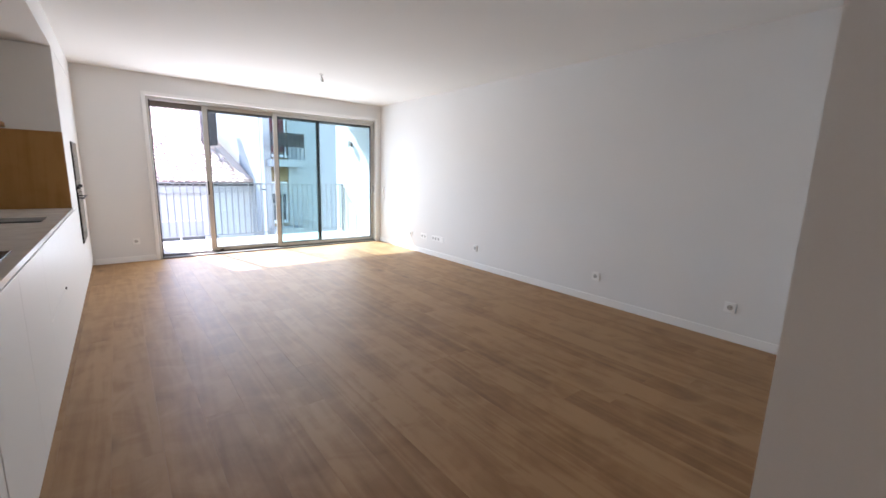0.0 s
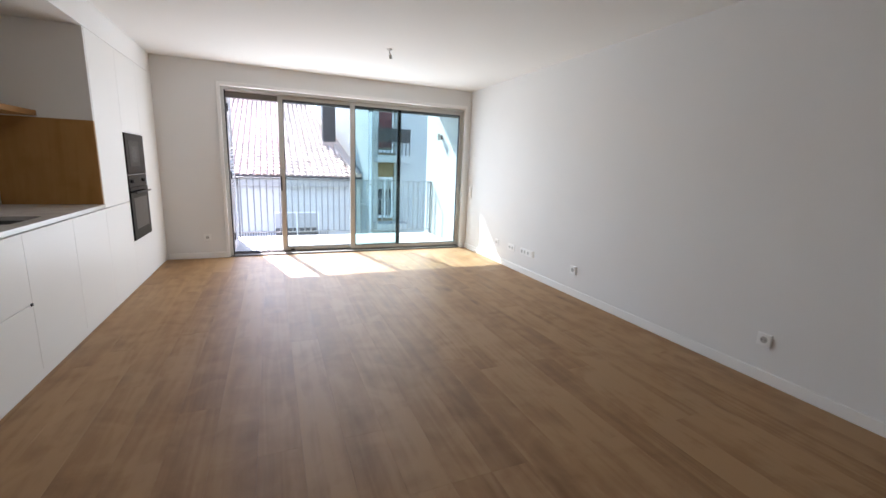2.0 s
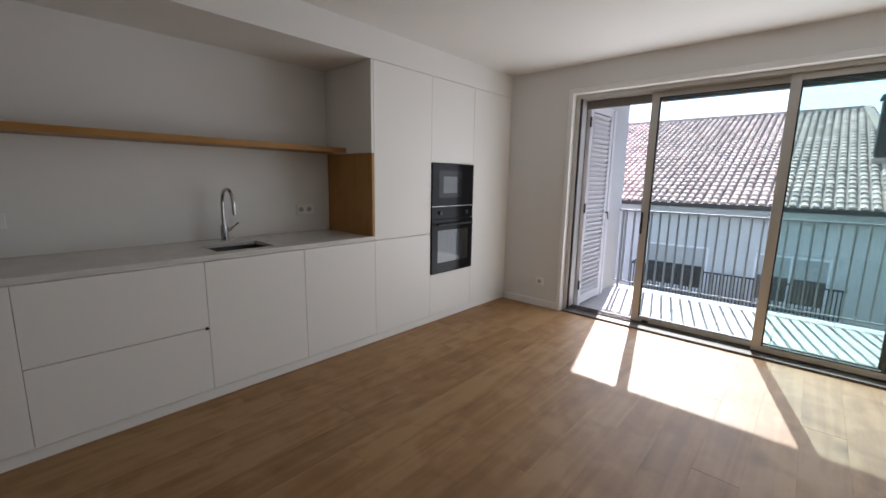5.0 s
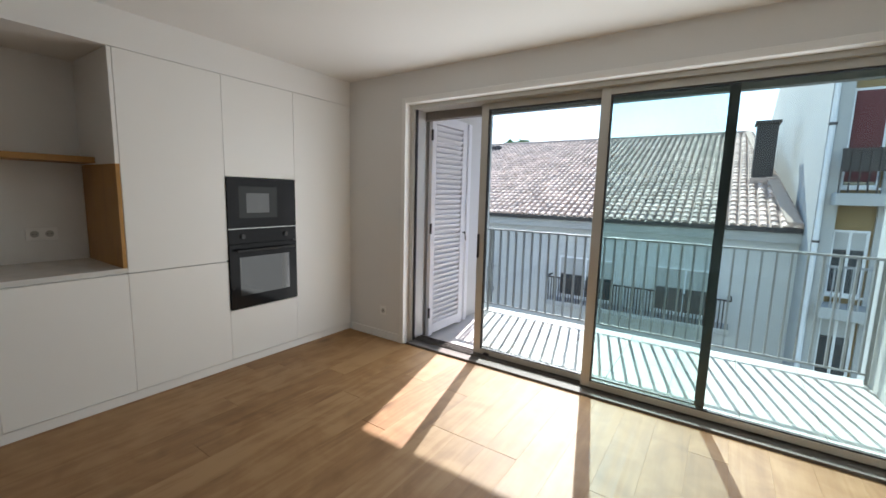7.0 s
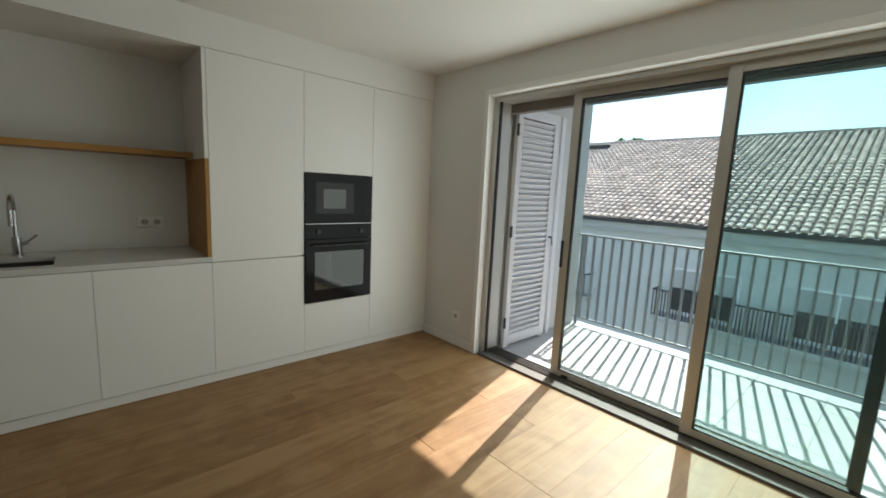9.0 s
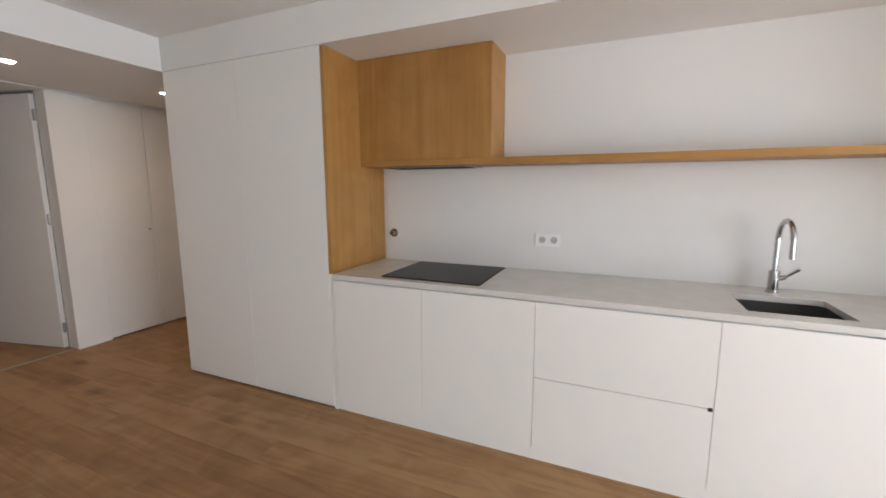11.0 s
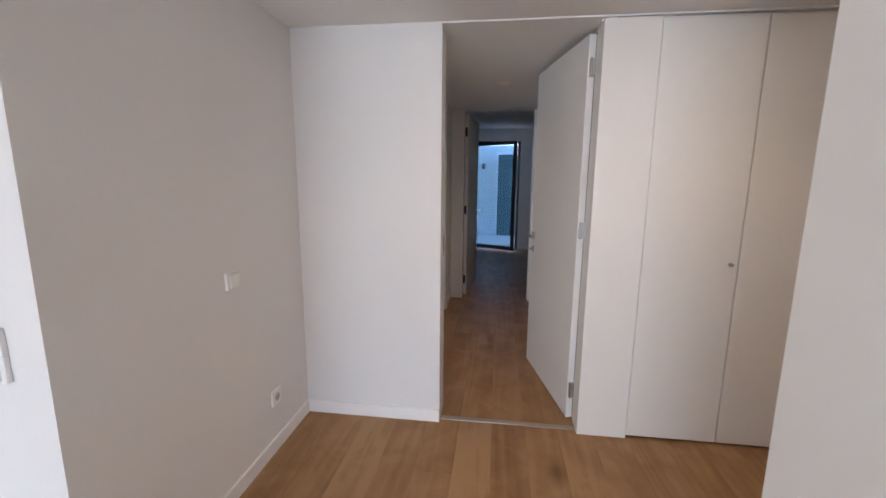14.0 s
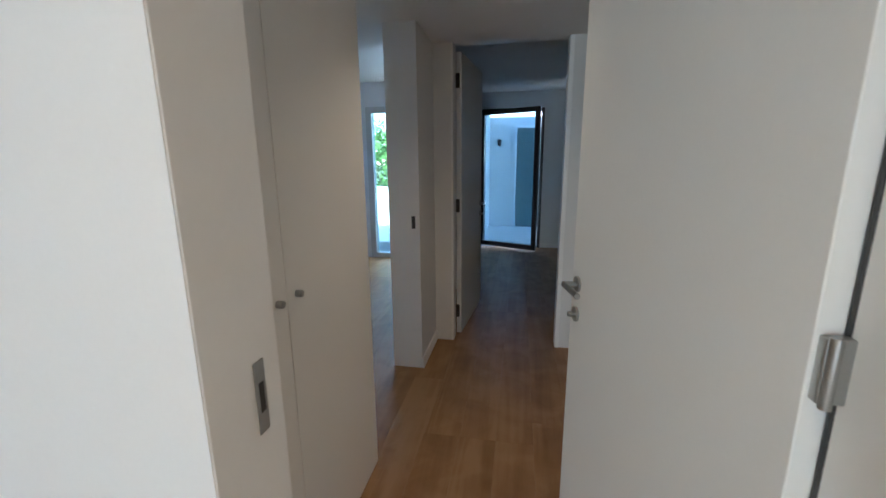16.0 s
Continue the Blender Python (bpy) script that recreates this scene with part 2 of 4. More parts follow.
REDBLIND = mat("red_blind", (0.13, 0.027, 0.032), 0.7, vary=0.1, bump=0.1)
PANE = mat("street_window_pane", (0.05, 0.06, 0.065), 0.08, vary=0.1, bump=0, spec=0.8)
GROUND = mat("street_ground", (0.13, 0.125, 0.12), 0.9, vary=0.2, scale=0.2, grain=5, bump=0.3)
LEAF = mat("leaf", (0.10, 0.19, 0.045), 0.55, vary=0.35, scale=2.0, grain=14, bump=0.1)
BARK = mat("bark", (0.12, 0.09, 0.065), 0.9, vary=0.3, scale=6, grain=30, bump=0.5)
HILL = mat("far_hill", (0.10, 0.14, 0.13), 0.95, vary=0.25, scale=0.02, grain=0.3, bump=0)
DIMGLOW = glow("recessed_lens", (1.0, 0.86, 0.68), 0.001)
LAMPGLOW = glow("lamp_disc", (1.0, 0.80, 0.55), 5.5)
ALUSTRIP = mat("threshold_strip", (0.42, 0.38, 0.31), 0.4, 0.7, vary=0.08, grain=200, bump=0.02)

# ---- mesh helpers ----
BASE = {}
FLAT = []                      # box-built meshes keep flat faces


def boxes(*bounds, bevel=0.0, seg=2):
    """One bmesh of boxes (x0, x1, y0, y1, z0, z1), their edges rounded."""
    bm = bmesh.new()
    FLAT.append(bm)
    for x0, x1, y0, y1, z0, z1 in bounds:
        v = [bm.verts.new(p) for p in ((x0, y0, z0), (x1, y0, z0), (x1, y1, z0), (x0, y1, z0),
                                       (x0, y0, z1), (x1, y0, z1), (x1, y1, z1), (x0, y1, z1))]
        for f in ((3, 2, 1, 0), (4, 5, 6, 7), (0, 1, 5, 4), (1, 2, 6, 5), (2, 3, 7, 6), (3, 0, 4, 7)):
            bm.faces.new([v[i] for i in f])
    if bevel:
        bmesh.ops.bevel(bm, geom=bm.edges[:], offset=bevel, segments=seg, affect='EDGES', profile=0.5)
    return bm


def rod(bm, a, b, r, seg=16, r2=None):
    """A round bar from a to b added to bm."""
    a, b = Vector(a), Vector(b)
    m = Matrix.Translation((a + b) / 2) @ (b - a).to_track_quat('Z', 'Y').to_matrix().to_4x4()
    bmesh.ops.create_cone(bm, cap_ends=True, segments=seg, radius1=r, radius2=r if r2 is None else r2, depth=(b - a).length, matrix=m)
    return bm


def rods(*bars, seg=16):
    bm = bmesh.new()
    for a, b, r in bars:
        rod(bm, a, b, r, seg)
    return bm


def sweep(points, r, seg=14):
    """A bent tube through points."""
    bm = bmesh.new()
    pts = [Vector(p) for p in points]
    side = Vector((0, 1, 0))
    rings = []
    for i, p in enumerate(pts):
        d = (pts[min(i + 1, len(pts) - 1)] - pts[max(i - 1, 0)]).normalized()
        u = d.cross(side).normalized()
        w = d.cross(u)
        rings.append([bm.verts.new(p + (u * math.cos(k * 2 * math.pi / seg) + w * math.sin(k * 2 * math.pi / seg)) * r) for k in range(seg)])
    for a, b in zip(rings, rings[1:]):
        for k in range(seg):
            bm.faces.new((a[k], a[(k + 1) % seg], b[(k + 1) % seg], b[k]))
    bm.faces.new(rings[0][::-1])
    bm.faces.new(rings[-1])
    return bm


def thing(name, base, label, category, group="", kind=""):
    """An empty at the base of a thing."""
    ob = new(name)
    ob.empty_display_size = 0.1
    ob.location = base
    BASE[ob] = Vector(base)
    return tagged(ob, label, category, group, kind)


def finish(bm, name, material, origin, smooth):
    smooth = smooth and not any(b is bm for b in FLAT)
    FLAT.clear()
    bmesh.ops.translate(bm, verts=bm.verts[:], vec=-origin)
    bmesh.ops.recalc_face_normals(bm, faces=bm.faces[:])
    me = bpy.data.meshes.new(name)
    bm.to_mesh(me)
    bm.free()
    me.materials.append(material)
    if smooth:
        me.shade_smooth()
        me.set_sharp_from_angle(angle=radians(35))
    return me


def part(name, bm, material, parent, label="", smooth=True):
    """One mesh object under a thing or a part; the bmesh is in world metres."""
    ob = new(name, finish(bm, name, material, BASE[parent], smooth))
    ob.parent = parent
    BASE[ob] = BASE[parent]
    return tagged(ob, label)


def solid(name, bm, material, label, category, kind="", group="", base=(0, 0, 0), smooth=True):
    """A top-level object of one mesh."""
    ob = new(name, finish(bm, name, material, Vector(base), smooth))
    ob.location = base
    BASE[ob] = Vector(base)
    return tagged(ob, label, category, group, kind)


def structure(name, bm, material, label, category="wall"):
    return solid(name, bm, material, label, category, "structure", smooth=False)


# ---- the shell ----
H, HL = 2.40, 2.183            # living room and hall ceiling
KX = -4.10                     # kitchen fronts
BACK = -4.715                  # back of the worktop niche
RX, RY = -2.41, -6.39          # corner between living room and hall
HY = -7.745                    # wall with the corridor door

structure("wall_east", boxes((0, 0.22, RY, 0.30, -0.05, 2.6)), PLASTER, "long smooth white plastered living room wall")
structure("wall_north", boxes((-5.0, -3.42, 0, 0.30, -0.05, 2.6), (-0.080, 0, 0, 0.30, -0.05, 2.6), (-3.42, -0.080, 0, 0.30, 2.15, 2.6)),
          PLASTER, "white plastered wall around the wide balcony window")
structure("wall_south", boxes((RX, 0.22, HY - 0.16, RY, -0.05, 2.6)), PLASTER, "white plastered wall block with a corner to the hall")
structure("wall_kitchen", boxes((-5.0, BACK, -6.425, 0, -0.05, 2.6)), PLASTER, "white plastered wall behind the kitchen units")
structure("wall_corridor_front", boxes((-3.22, RX, HY - 0.16, HY, -0.05, 2.3)), PLASTER, "white plastered wall beside the corridor door")
structure("wall_entrance", boxes((-5.75, -5.55, -8.4, -6.3, -0.05, 2.6)), PLASTER, "plain white wall closing the entrance hall")
structure("wall_entrance_side", boxes((-5.75, -5.0, -6.425, -6.30, -0.05, 2.6)), PLASTER, "plain white wall behind the tall cabinets")
structure("wall_wardrobe_back", boxes((-5.75, -4.06, -8.4, -8.3, -0.05, 2.6)), PLASTER, "plain white wall behind the hall wardrobe")
structure("wall_corridor_west", boxes((-4.17, -4.05, -10.31, -7.86, -0.05, 2.5)), PLASTER, "white plastered corridor wall behind the open door")
structure("wall_bedroom_jamb", boxes((-2.99, -2.79, -10.31, -9.834, -0.05, 2.6)), PLASTER, "white wall end with a latch plate beside the bedroom opening")
structure("wall_corridor_end", boxes((-3.115, -2.79, -10.42, -10.31, -0.05, 2.6), (-4.6, -3.93, -10.42, -10.31, -0.05, 2.6), (-3.93, -3.115, -10.42, -10.31, 2.19, 2.6)),
          PLASTER, "white cross wall around the second corridor door")
structure("wall_far_room", boxes((-2.95, -2.79, -14.2, -10.42, -0.05, 2.6), (-6.2, -6.05, -14.2, -10.42, -0.05, 2.6),
                                 (-6.2, -3.95, -14.2, -13.99, -0.05, 2.6), (-3.95, -2.95, -14.2, -13.99, 2.17, 2.6), (-6.2, -4.6, -10.42, -10.31, -0.05, 2.6)),
          PLASTER, "pale walls of the far room with a terrace doorway")
structure("wall_bedroom", boxes((0.9, 1.05, -13.1, -7.9, -0.05, 2.6), (-2.79, 0.9, -7.905 - 0.1, -7.905, -0.05, 2.6), (-2.41, -2.29, -8.93, -8.005, -0.05, 2.6),
                                (-1.48, 0.9, -13.1, -12.95, -0.05, 2.6), (-2.79, -1.48, -13.1, -12.95, 2.12, 2.6)),
          PLASTER, "pale bedroom walls around a tall garden window")

structure("ceiling", boxes((KX, 0, -6.43, 0, H, 2.6)), CEILING, "smooth white painted living room ceiling", "ceiling")
structure("ceiling_soffit", boxes((-4.999, KX, -6.43, 0, 2.183, 2.6)), CEILING, "white boxed soffit flush with the kitchen fronts", "soffit")
structure("ceiling_hall", boxes((-5.75, RX, HY + 0.0, -6.43, HL, 2.6)), CEILING, "lowered white hall ceiling with a beam face", "ceiling")
structure("ceiling_corridor", boxes((-5.75, RX, -10.31, HY - 0.001, 2.175, 2.595)), CEILING, "lowered white corridor ceiling", "ceiling")
structure("ceiling_far_room", boxes((-6.2, -2.79, -14.2, -10.42, 2.41, 2.6)), CEILING, "white ceiling of the far room", "ceiling")
structure("ceiling_bedroom", boxes((-2.41, 1.05, -13.1, -7.905, 2.44, 2.6)), CEILING, "white bedroom ceiling", "ceiling")


def baseboard(bounds, label="white lacquered baseboard along the wall"):
    structure("baseboard", boxes(bounds, bevel=0.003), TRIM, label, "baseboard")


BH, BT = 0.075, 0.013
baseboard((-BT, 0, RY, 0, 0, BH))
baseboard((KX + 0.02, -3.45, -BT, 0, 0, BH))
baseboard((RX + 0.0, -BT, RY, RY + BT, 0, BH))
baseboard((RX - BT, RX, HY + BT, RY + BT, 0, BH))
baseboard((-3.222, RX, HY, HY + BT, 0, BH))
baseboard((-4.6, -3.95, -13.99, -13.99 + BT, 0, BH))
baseboard((-2.99 - BT, -2.99, -10.31, -9.83, 0, BH))

structure("floor_slab", boxes((-6.2, 1.05, -14.2, 0.12, -0.25, -0.018)), GAP, "dark screed under the oak boards", "floor")

# ---- the balcony window ----
WL, WR, WT = -3.42, -0.080, 2.15
F0, F1 = 0.062, 0.235          # depth of the aluminium frame in the wall
win = thing("window_1", (-1.75, 0, 0), "wide sliding balcony window in pale aluminium, one side open", "window", kind="structure")
part("window_casing", boxes((-3.446, -3.402, -0.016, 0.0, 0, 2.184), (-0.107, -0.063, -0.016, 0.0, 0, 2.184), (-3.402, -0.107, -0.016, 0.0, 2.139, 2.184), bevel=0.004), TRIM, win, "white lacquered casing")
part("window_lining", boxes((WL, WL + 0.012, 0.0, F0, 0, WT), (WR - 0.012, WR, 0.0, F0, 0, WT), (WL + 0.012, WR - 0.012, 0.0, F0, WT - 0.012, WT), bevel=0.002), TRIM, win, "white lacquered reveal lining")
part("window_frame", boxes((WL, WL + 0.05, F0, F1, 0.0, WT), (WR - 0.018, WR, F0, F1, 0.0, WT), (WL + 0.05, WR - 0.018, F0, F1, 2.105, WT), bevel=0.003), ALU, win)
part("threshold", boxes((WL + 0.05, WR - 0.018, 0.004, F1, -0.012, 0.018), bevel=0.003), TRACK, win, "brown-grey sill track")
for y in (0.112, 0.142, 0.172, 0.212):
    part("track", boxes((WL + 0.05, WR - 0.02, y, y + 0.006, 0.0185, 0.030)), TRACK, win, "raised running rail")
part("brush_strip", boxes((WL + 0.0505, WL + 0.064, F0 + 0.022, F0 + 0.044, 0.019, 2.104)), DARKALU, win, "black brush seal")


def leaf(name, x0, x1, y0, y1, right_dark, label, pane):
    """One sliding leaf: stiles, rails, black gasket and a tinted pane."""
    z0, z1, s, rb, rt = 0.031, 2.104, 0.062, 0.044, 0.046
    ob = part(name, boxes((x0, x0 + s, y0, y1, z0, z1), (x0 + s, x1 - 0.045, y0, y1, z0, z0 + rb), (x0 + s, x1 - 0.045, y0, y1, z1 - rt, z1), bevel=0.003), ALU, win, label)
    part("stile", boxes((x1 - 0.045, x1, y0, y1, z0, z1), bevel=0.003), DARKALU if right_dark else ALU, ob)
    g = 0.009
    part("gasket", boxes((x0 + s, x0 + s + g, y0 + 0.005, y1 - 0.005, z0 + rb, z1 - rt), (x1 - 0.045 - g, x1 - 0.045, y0 + 0.005, y1 - 0.005, z0 + rb, z1 - rt),
                         (x0 + s + g, x1 - 0.045 - g, y0 + 0.005, y1 - 0.005, z0 + rb, z0 + rb + g), (x0 + s + g, x1 - 0.045 - g, y0 + 0.005, y1 - 0.005, z1 - rt - g, z1 - rt)), DARKALU, ob, "black glazing gasket")
    ym = (y0 + y1) / 2
    part("pane", boxes((x0 + s + 0.002, x1 - 0.047, ym - 0.0005, ym + 0.0005, z0 + rb + 0.001, z1 - rt - 0.001)), pane, ob, "green-tinted glass", smooth=False)
    return ob


leaf_a = leaf("sliding_leaf", -2.755, -1.062, 0.160, 0.198, True, "outer sliding leaf", GLASS)
leaf_b = leaf("sliding_leaf", -1.820, -0.099, 0.100, 0.138, False, "inner sliding leaf", INNERGLASS)
part("pull_handle", boxes((-2.75, -2.732, 0.146, 0.161, 0.86, 1.06), bevel=0.004), DARKALU, leaf_a, "dark recessed pull")
part("stop_block", boxes((-2.65, -2.60, 0.142, 0.161, 0.032, 0.054), bevel=0.003), BLACK, leaf_a, "black stop block")
part("lock_plate", boxes((-0.136, -0.106, 0.088, 0.101, 0.86, 1.10), bevel=0.005), ALU, leaf_b, "grey lock plate")
part("lever", rods(((-0.121, 0.100, 1.0), (-0.121, 0.045, 1.0), 0.009), ((-0.121, 0.048, 1.006), (-0.121, 0.040, 0.90), 0.009)), STEEL, leaf_b, "grey lever handle")
part("shutter_box", boxes((WL, WR, F1 + 0.002, 0.30, 2.035, 2.149), bevel=0.003), mat("taupe_shutter_box", (0.22, 0.20, 0.185), 0.5, vary=0.06, bump=0.02), win, "taupe shutter head box")

# ---- balcony ----
balcony = structure("balcony_floor", boxes((-3.60, 0.0, 0.24, 1.72, -0.25, -0.038)), RENDERWALL, "white balcony slab", "balcony floor")
structure("balcony_ceiling", boxes((-3.7, 0.22, 0.30, 1.655, 2.435, 2.75)), RENDERWALL, "white underside of the balcony above", "balcony ceiling")
structure("balcony_wall_east", boxes((0.0, 0.22, 0.30, 1.93, -0.25, 4.8)), RENDERWALL, "white rendered balcony side wall")
structure("balcony_wall_west", boxes((-3.7, -3.44, 0.30, 1.655, -0.25, 4.8)), RENDERWALL, "white rendered balcony side wall behind the shutter")
structure("facade_above", boxes((-6.2, -5.001, 0.0, 0.3, -9, 9), (0.221, 2.0, 0.0, 0.3, -9, 9), (-5.0, 0.22, 0.0, 0.3, 2.601, 9), (-5.0, 0.22, 0.02, 0.3, -9, -0.251)), RENDERWALL, "white rendered outer wall of the house")

railing = thing("balcony_railing", (-1.7, 1.62, -0.038), "white painted balcony railing of thin upright bars", "railing")
part("top_rail", boxes((-3.44, 0.0, 1.60, 1.64, 0.965, 0.985), bevel=0.003), RAIL, railing)
part("bottom_rail", boxes((-3.44, 0.0, 1.61, 1.63, 0.045, 0.062), bevel=0.003), RAIL, railing)
bar_me = finish(boxes((-0.008, 0.008, -0.018, 0.018, 0.062, 0.965)), "bar", RAIL, Vector((0, 0, 0)), False)
for i in range(34):
    b = new("bar", bar_me)
    b.location = (-3.35 + i * 0.0995 + 1.7, 0, 0.038)
    b.parent = railing
part("post", boxes((-3.40, -3.375, 1.61, 1.63, -0.038, 0.965), bevel=0.002), RAIL, railing)
part("post", boxes((-0.03, -0.005, 1.61, 1.63, -0.038, 0.965), bevel=0.002), RAIL, railing)

shutter = thing("louvred_shutter", (-3.40, 0.66, -0.038), "tall white louvred shutter folded against the balcony wall", "shutter")
part("frame", boxes((-3.405, -3.365, 0.335, 0.40, -0.02, 2.12), (-3.405, -3.365, 0.88, 0.945, -0.02, 2.12), (-3.405, -3.365, 0.40, 0.88, 0.0, 0.09), (-3.405, -3.365, 0.40, 0.88, 2.03, 2.12), bevel=0.004), SHUTTER, shutter)
slat_bm = bmesh.new()
bmesh.ops.create_cube(slat_bm, size=1.0, matrix=Matrix.Rotation(radians(38), 4, 'Y') @ Matrix.Diagonal((0.008, 0.48, 0.052, 1)))
slat_me = finish(slat_bm, "slat", SHUTTER, Vector((0, 0, 0)), False)
for i in range(39):
    b = new("slat", slat_me)
    b.location = (0.015, -0.02, 0.155 + i * 0.0495)
    b.parent = shutter
for z in (0.22, 1.05, 1.92):
    part("hinge", boxes((-3.368, -3.352, 0.318, 0.338, z - 0.05, z + 0.05), bevel=0.003), DARKMETAL, shutter, "dark hinge")
part("bolt", rods(((-3.366, 0.915, 0.98), (-3.33, 0.915, 0.98), 0.007), ((-3.335, 0.915, 0.99), (-3.335, 0.935, 0.90), 0.006)), DARKMETAL, shutter, "dark espagnolette lever")
part("foot", boxes((-3.40, -3.37, 0.34, 0.39, -0.038, -0.02)), DARKMETAL, shutter)
second = thing("shutter_leaf", (-3.42, 1.1, -0.038), "second white shutter leaf folded behind the first", "shutter")
part("panel", boxes((-3.438, -3.412, 0.42, 1.09, -0.02, 2.12), bevel=0.004), SHUTTER, second)
part("edge_strip", boxes((-3.411, -3.385, 1.03, 1.09, -0.038, 2.12), bevel=0.004), SHUTTER, second)

sconce = thing("wall_lamp", (0.0, 1.16, 1.79), "small grey cylinder wall lamp on the balcony wall", "wall lamp")
part("backplate", rods(((-0.012, 1.16, 1.79), (-0.001, 1.16, 1.79), 0.042), ((-0.03, 1.16, 1.79), (-0.012, 1.16, 1.79), 0.014), seg=24), DARKMETAL, sconce)
part("shade", rods(((-0.058, 1.16, 1.735), (-0.058, 1.16, 1.85), 0.032), seg=24), ALU, sconce, "grey metal tube")

# ---- kitchen ----
FT = 0.02


def front(y0, y1, z0, z1, parent, name="door"):
    g = 0.001
    return part(name, boxes((KX - FT, KX, y0 + g, y1 - g, z0 + g, z1 - g), bevel=0.0018), LACQUER, parent)


BASES = (-5.046, -4.45, -3.83, -3.065, -2.45, -1.846)
for i, (a, b) in enumerate(zip(BASES, BASES[1:])):
    drawers = i == 2
    u = thing("base_cabinet", (KX - 0.3, (a + b) / 2, 0), "white handleless kitchen base cabinet " + ("with two drawers" if drawers else "with one door"), "cabinet", "kitchen base cabinets")
    part("body", boxes((BACK + 0.01, KX - FT - 0.002, a + 0.0005, b - 0.0005, 0.055, 0.66 if i == 3 else 0.848)), CARCASS, u, smooth=False)
    part("grip_channel", boxes((KX - FT - 0.002, KX - FT + 0.001, a + 0.0005, b - 0.0005, 0.838, 0.849)), LACQUER, u, "recessed grip channel", smooth=False)
    if drawers:
        front(a, b, 0.066, 0.449, u, "drawer_front")
        front(a, b, 0.4505, 0.838, u, "drawer_front")
        part("catch", boxes((KX - 0.003, KX + 0.006, b - 0.022, b - 0.004, 0.440, 0.456), bevel=0.002), BLACK, u, "small black drawer catch")
    else:
        front(a, b, 0.066, 0.838, u)
    part("plinth", boxes((KX - 0.034, KX - 0.012, a, b, 0, 0.060)), LACQUER, u, smooth=False)

TALL = ((-0.632, -0.012, "tall", "white full-height cabinet beside the window wall"), (-1.22, -0.632, "oven", "white tall cabinet housing the oven and microwave"),
        (-1.846, -1.22, "split", "white tall cabinet with an upper and a lower door"), (-5.74, -5.072, "fridge", "white full-height cabinet panel beside the worktop niche"),
        (-6.425, -5.74, "fridge", "white full-height cabinet panel at the hall corner"))
for a, b, sort, label in TALL:
    u = thing("tall_cabinet", (KX - 0.3, (a + b) / 2, 0), label, "cabinet", "tall kitchen cabinets")
    top = 2.181
    if sort == "oven":
        part("body", boxes((BACK + 0.01, KX - FT - 0.002, a, a + 0.018, 0.055, top), (BACK + 0.01, KX - FT - 0.002, b - 0.018, b, 0.055, top), (BACK + 0.01, KX - FT - 0.002, a + 0.018, b - 0.018, 0.055, 0.44),
                           (BACK + 0.01, KX - FT - 0.002, a + 0.018, b - 0.018, 1.475, top)), LACQUER, u, smooth=False)
        front(a, b, 0.066, 0.455, u, "drawer_front")
        front(a, b, 1.468, top, u)
    else:
        part("body", boxes((BACK + 0.01, KX - FT - 0.002, a + 0.0005, b - 0.0005, 0.012 if sort == "fridge" else 0.055, top)), CARCASS, u, smooth=False)
        if sort == "split":
            front(a, b, 0.066, 0.838, u)
            front(a, b, 0.842, top, u)
        else:
            front(a, b, 0.014 if sort == "fridge" else 0.066, top, u)
    if sort == "fridge":
        part("plinth", boxes((KX - 0.08, KX - 0.06, a, b, 0, 0.013)), GAP, u, smooth=False)
    else:
        part("plinth", boxes((KX - 0.034, KX - 0.012, a, b, 0, 0.060)), LACQUER, u, smooth=False)
solid("filler_strip", boxes((KX - 0.022, KX - 0.004, -0.0118, -0.0002, 0.0, 2.176)), LACQUER, "narrow white filler strip beside the tall cabinet", "filler")

# worktop with a cut-out for the sink
SX0, SX1, SY0, SY1 = -4.50, -4.185, -2.965, -2.605
top = bmesh.new()
gx, gy = (BACK, SX0, SX1, KX + 0.004), (-5.046, SY0, SY1, -1.846)
grid = {(i, j, k): top.verts.new((gx[i], gy[j], z)) for i in range(4) for j in range(4) for k, z in enumerate((0.85, 0.875))}
for i in range(3):
    for j in range(3):
        if (i, j) != (1, 1):
            top.faces.new([grid[q] for q in ((i, j, 1), (i + 1, j, 1), (i + 1, j + 1, 1), (i, j + 1, 1))])
            top.faces.new([grid[q] for q in ((i, j + 1, 0), (i + 1, j + 1, 0), (i + 1, j, 0), (i, j, 0))])
rim = [((i, 0), (i + 1, 0)) for i in range(3)] + [((3, j), (3, j + 1)) for j in range(3)] + [((i + 1, 3), (i, 3)) for i in range(3)] + [((0, j + 1), (0, j)) for j in range(3)]
for a, b in rim + [((1, 2), (2, 2)), ((2, 1), (1, 1)), ((1, 1), (1, 2)), ((2, 2), (2, 1))]:
    top.faces.new([grid[q] for q in ((*a, 0), (*b, 0), (*b, 1), (*a, 1))])
solid("worktop", top, STONE,
      "pale grey quartz kitchen worktop with a sink cut-out", "worktop", smooth=False)
solid("splashback", boxes((BACK + 0.0005, BACK + 0.008, -5.02, -1.87, 0.876, 1.519)), mat("splashback_paint", (0.80, 0.79, 0.77), 0.35, vary=0.02, bump=0.01), "smooth white kitchen splashback panel", "splashback")
sink = thing("sink", ((SX0 + SX1) / 2, (SY0 + SY1) / 2, 0.68), "undermounted brushed steel kitchen sink bowl", "sink")
bowl = boxes((SX0 - 0.002, SX1 + 0.002, SY0 - 0.002, SY1 + 0.002, 0.69, 0.849))
top_face = max(bowl.faces, key=lambda f: f.calc_center_median().z)
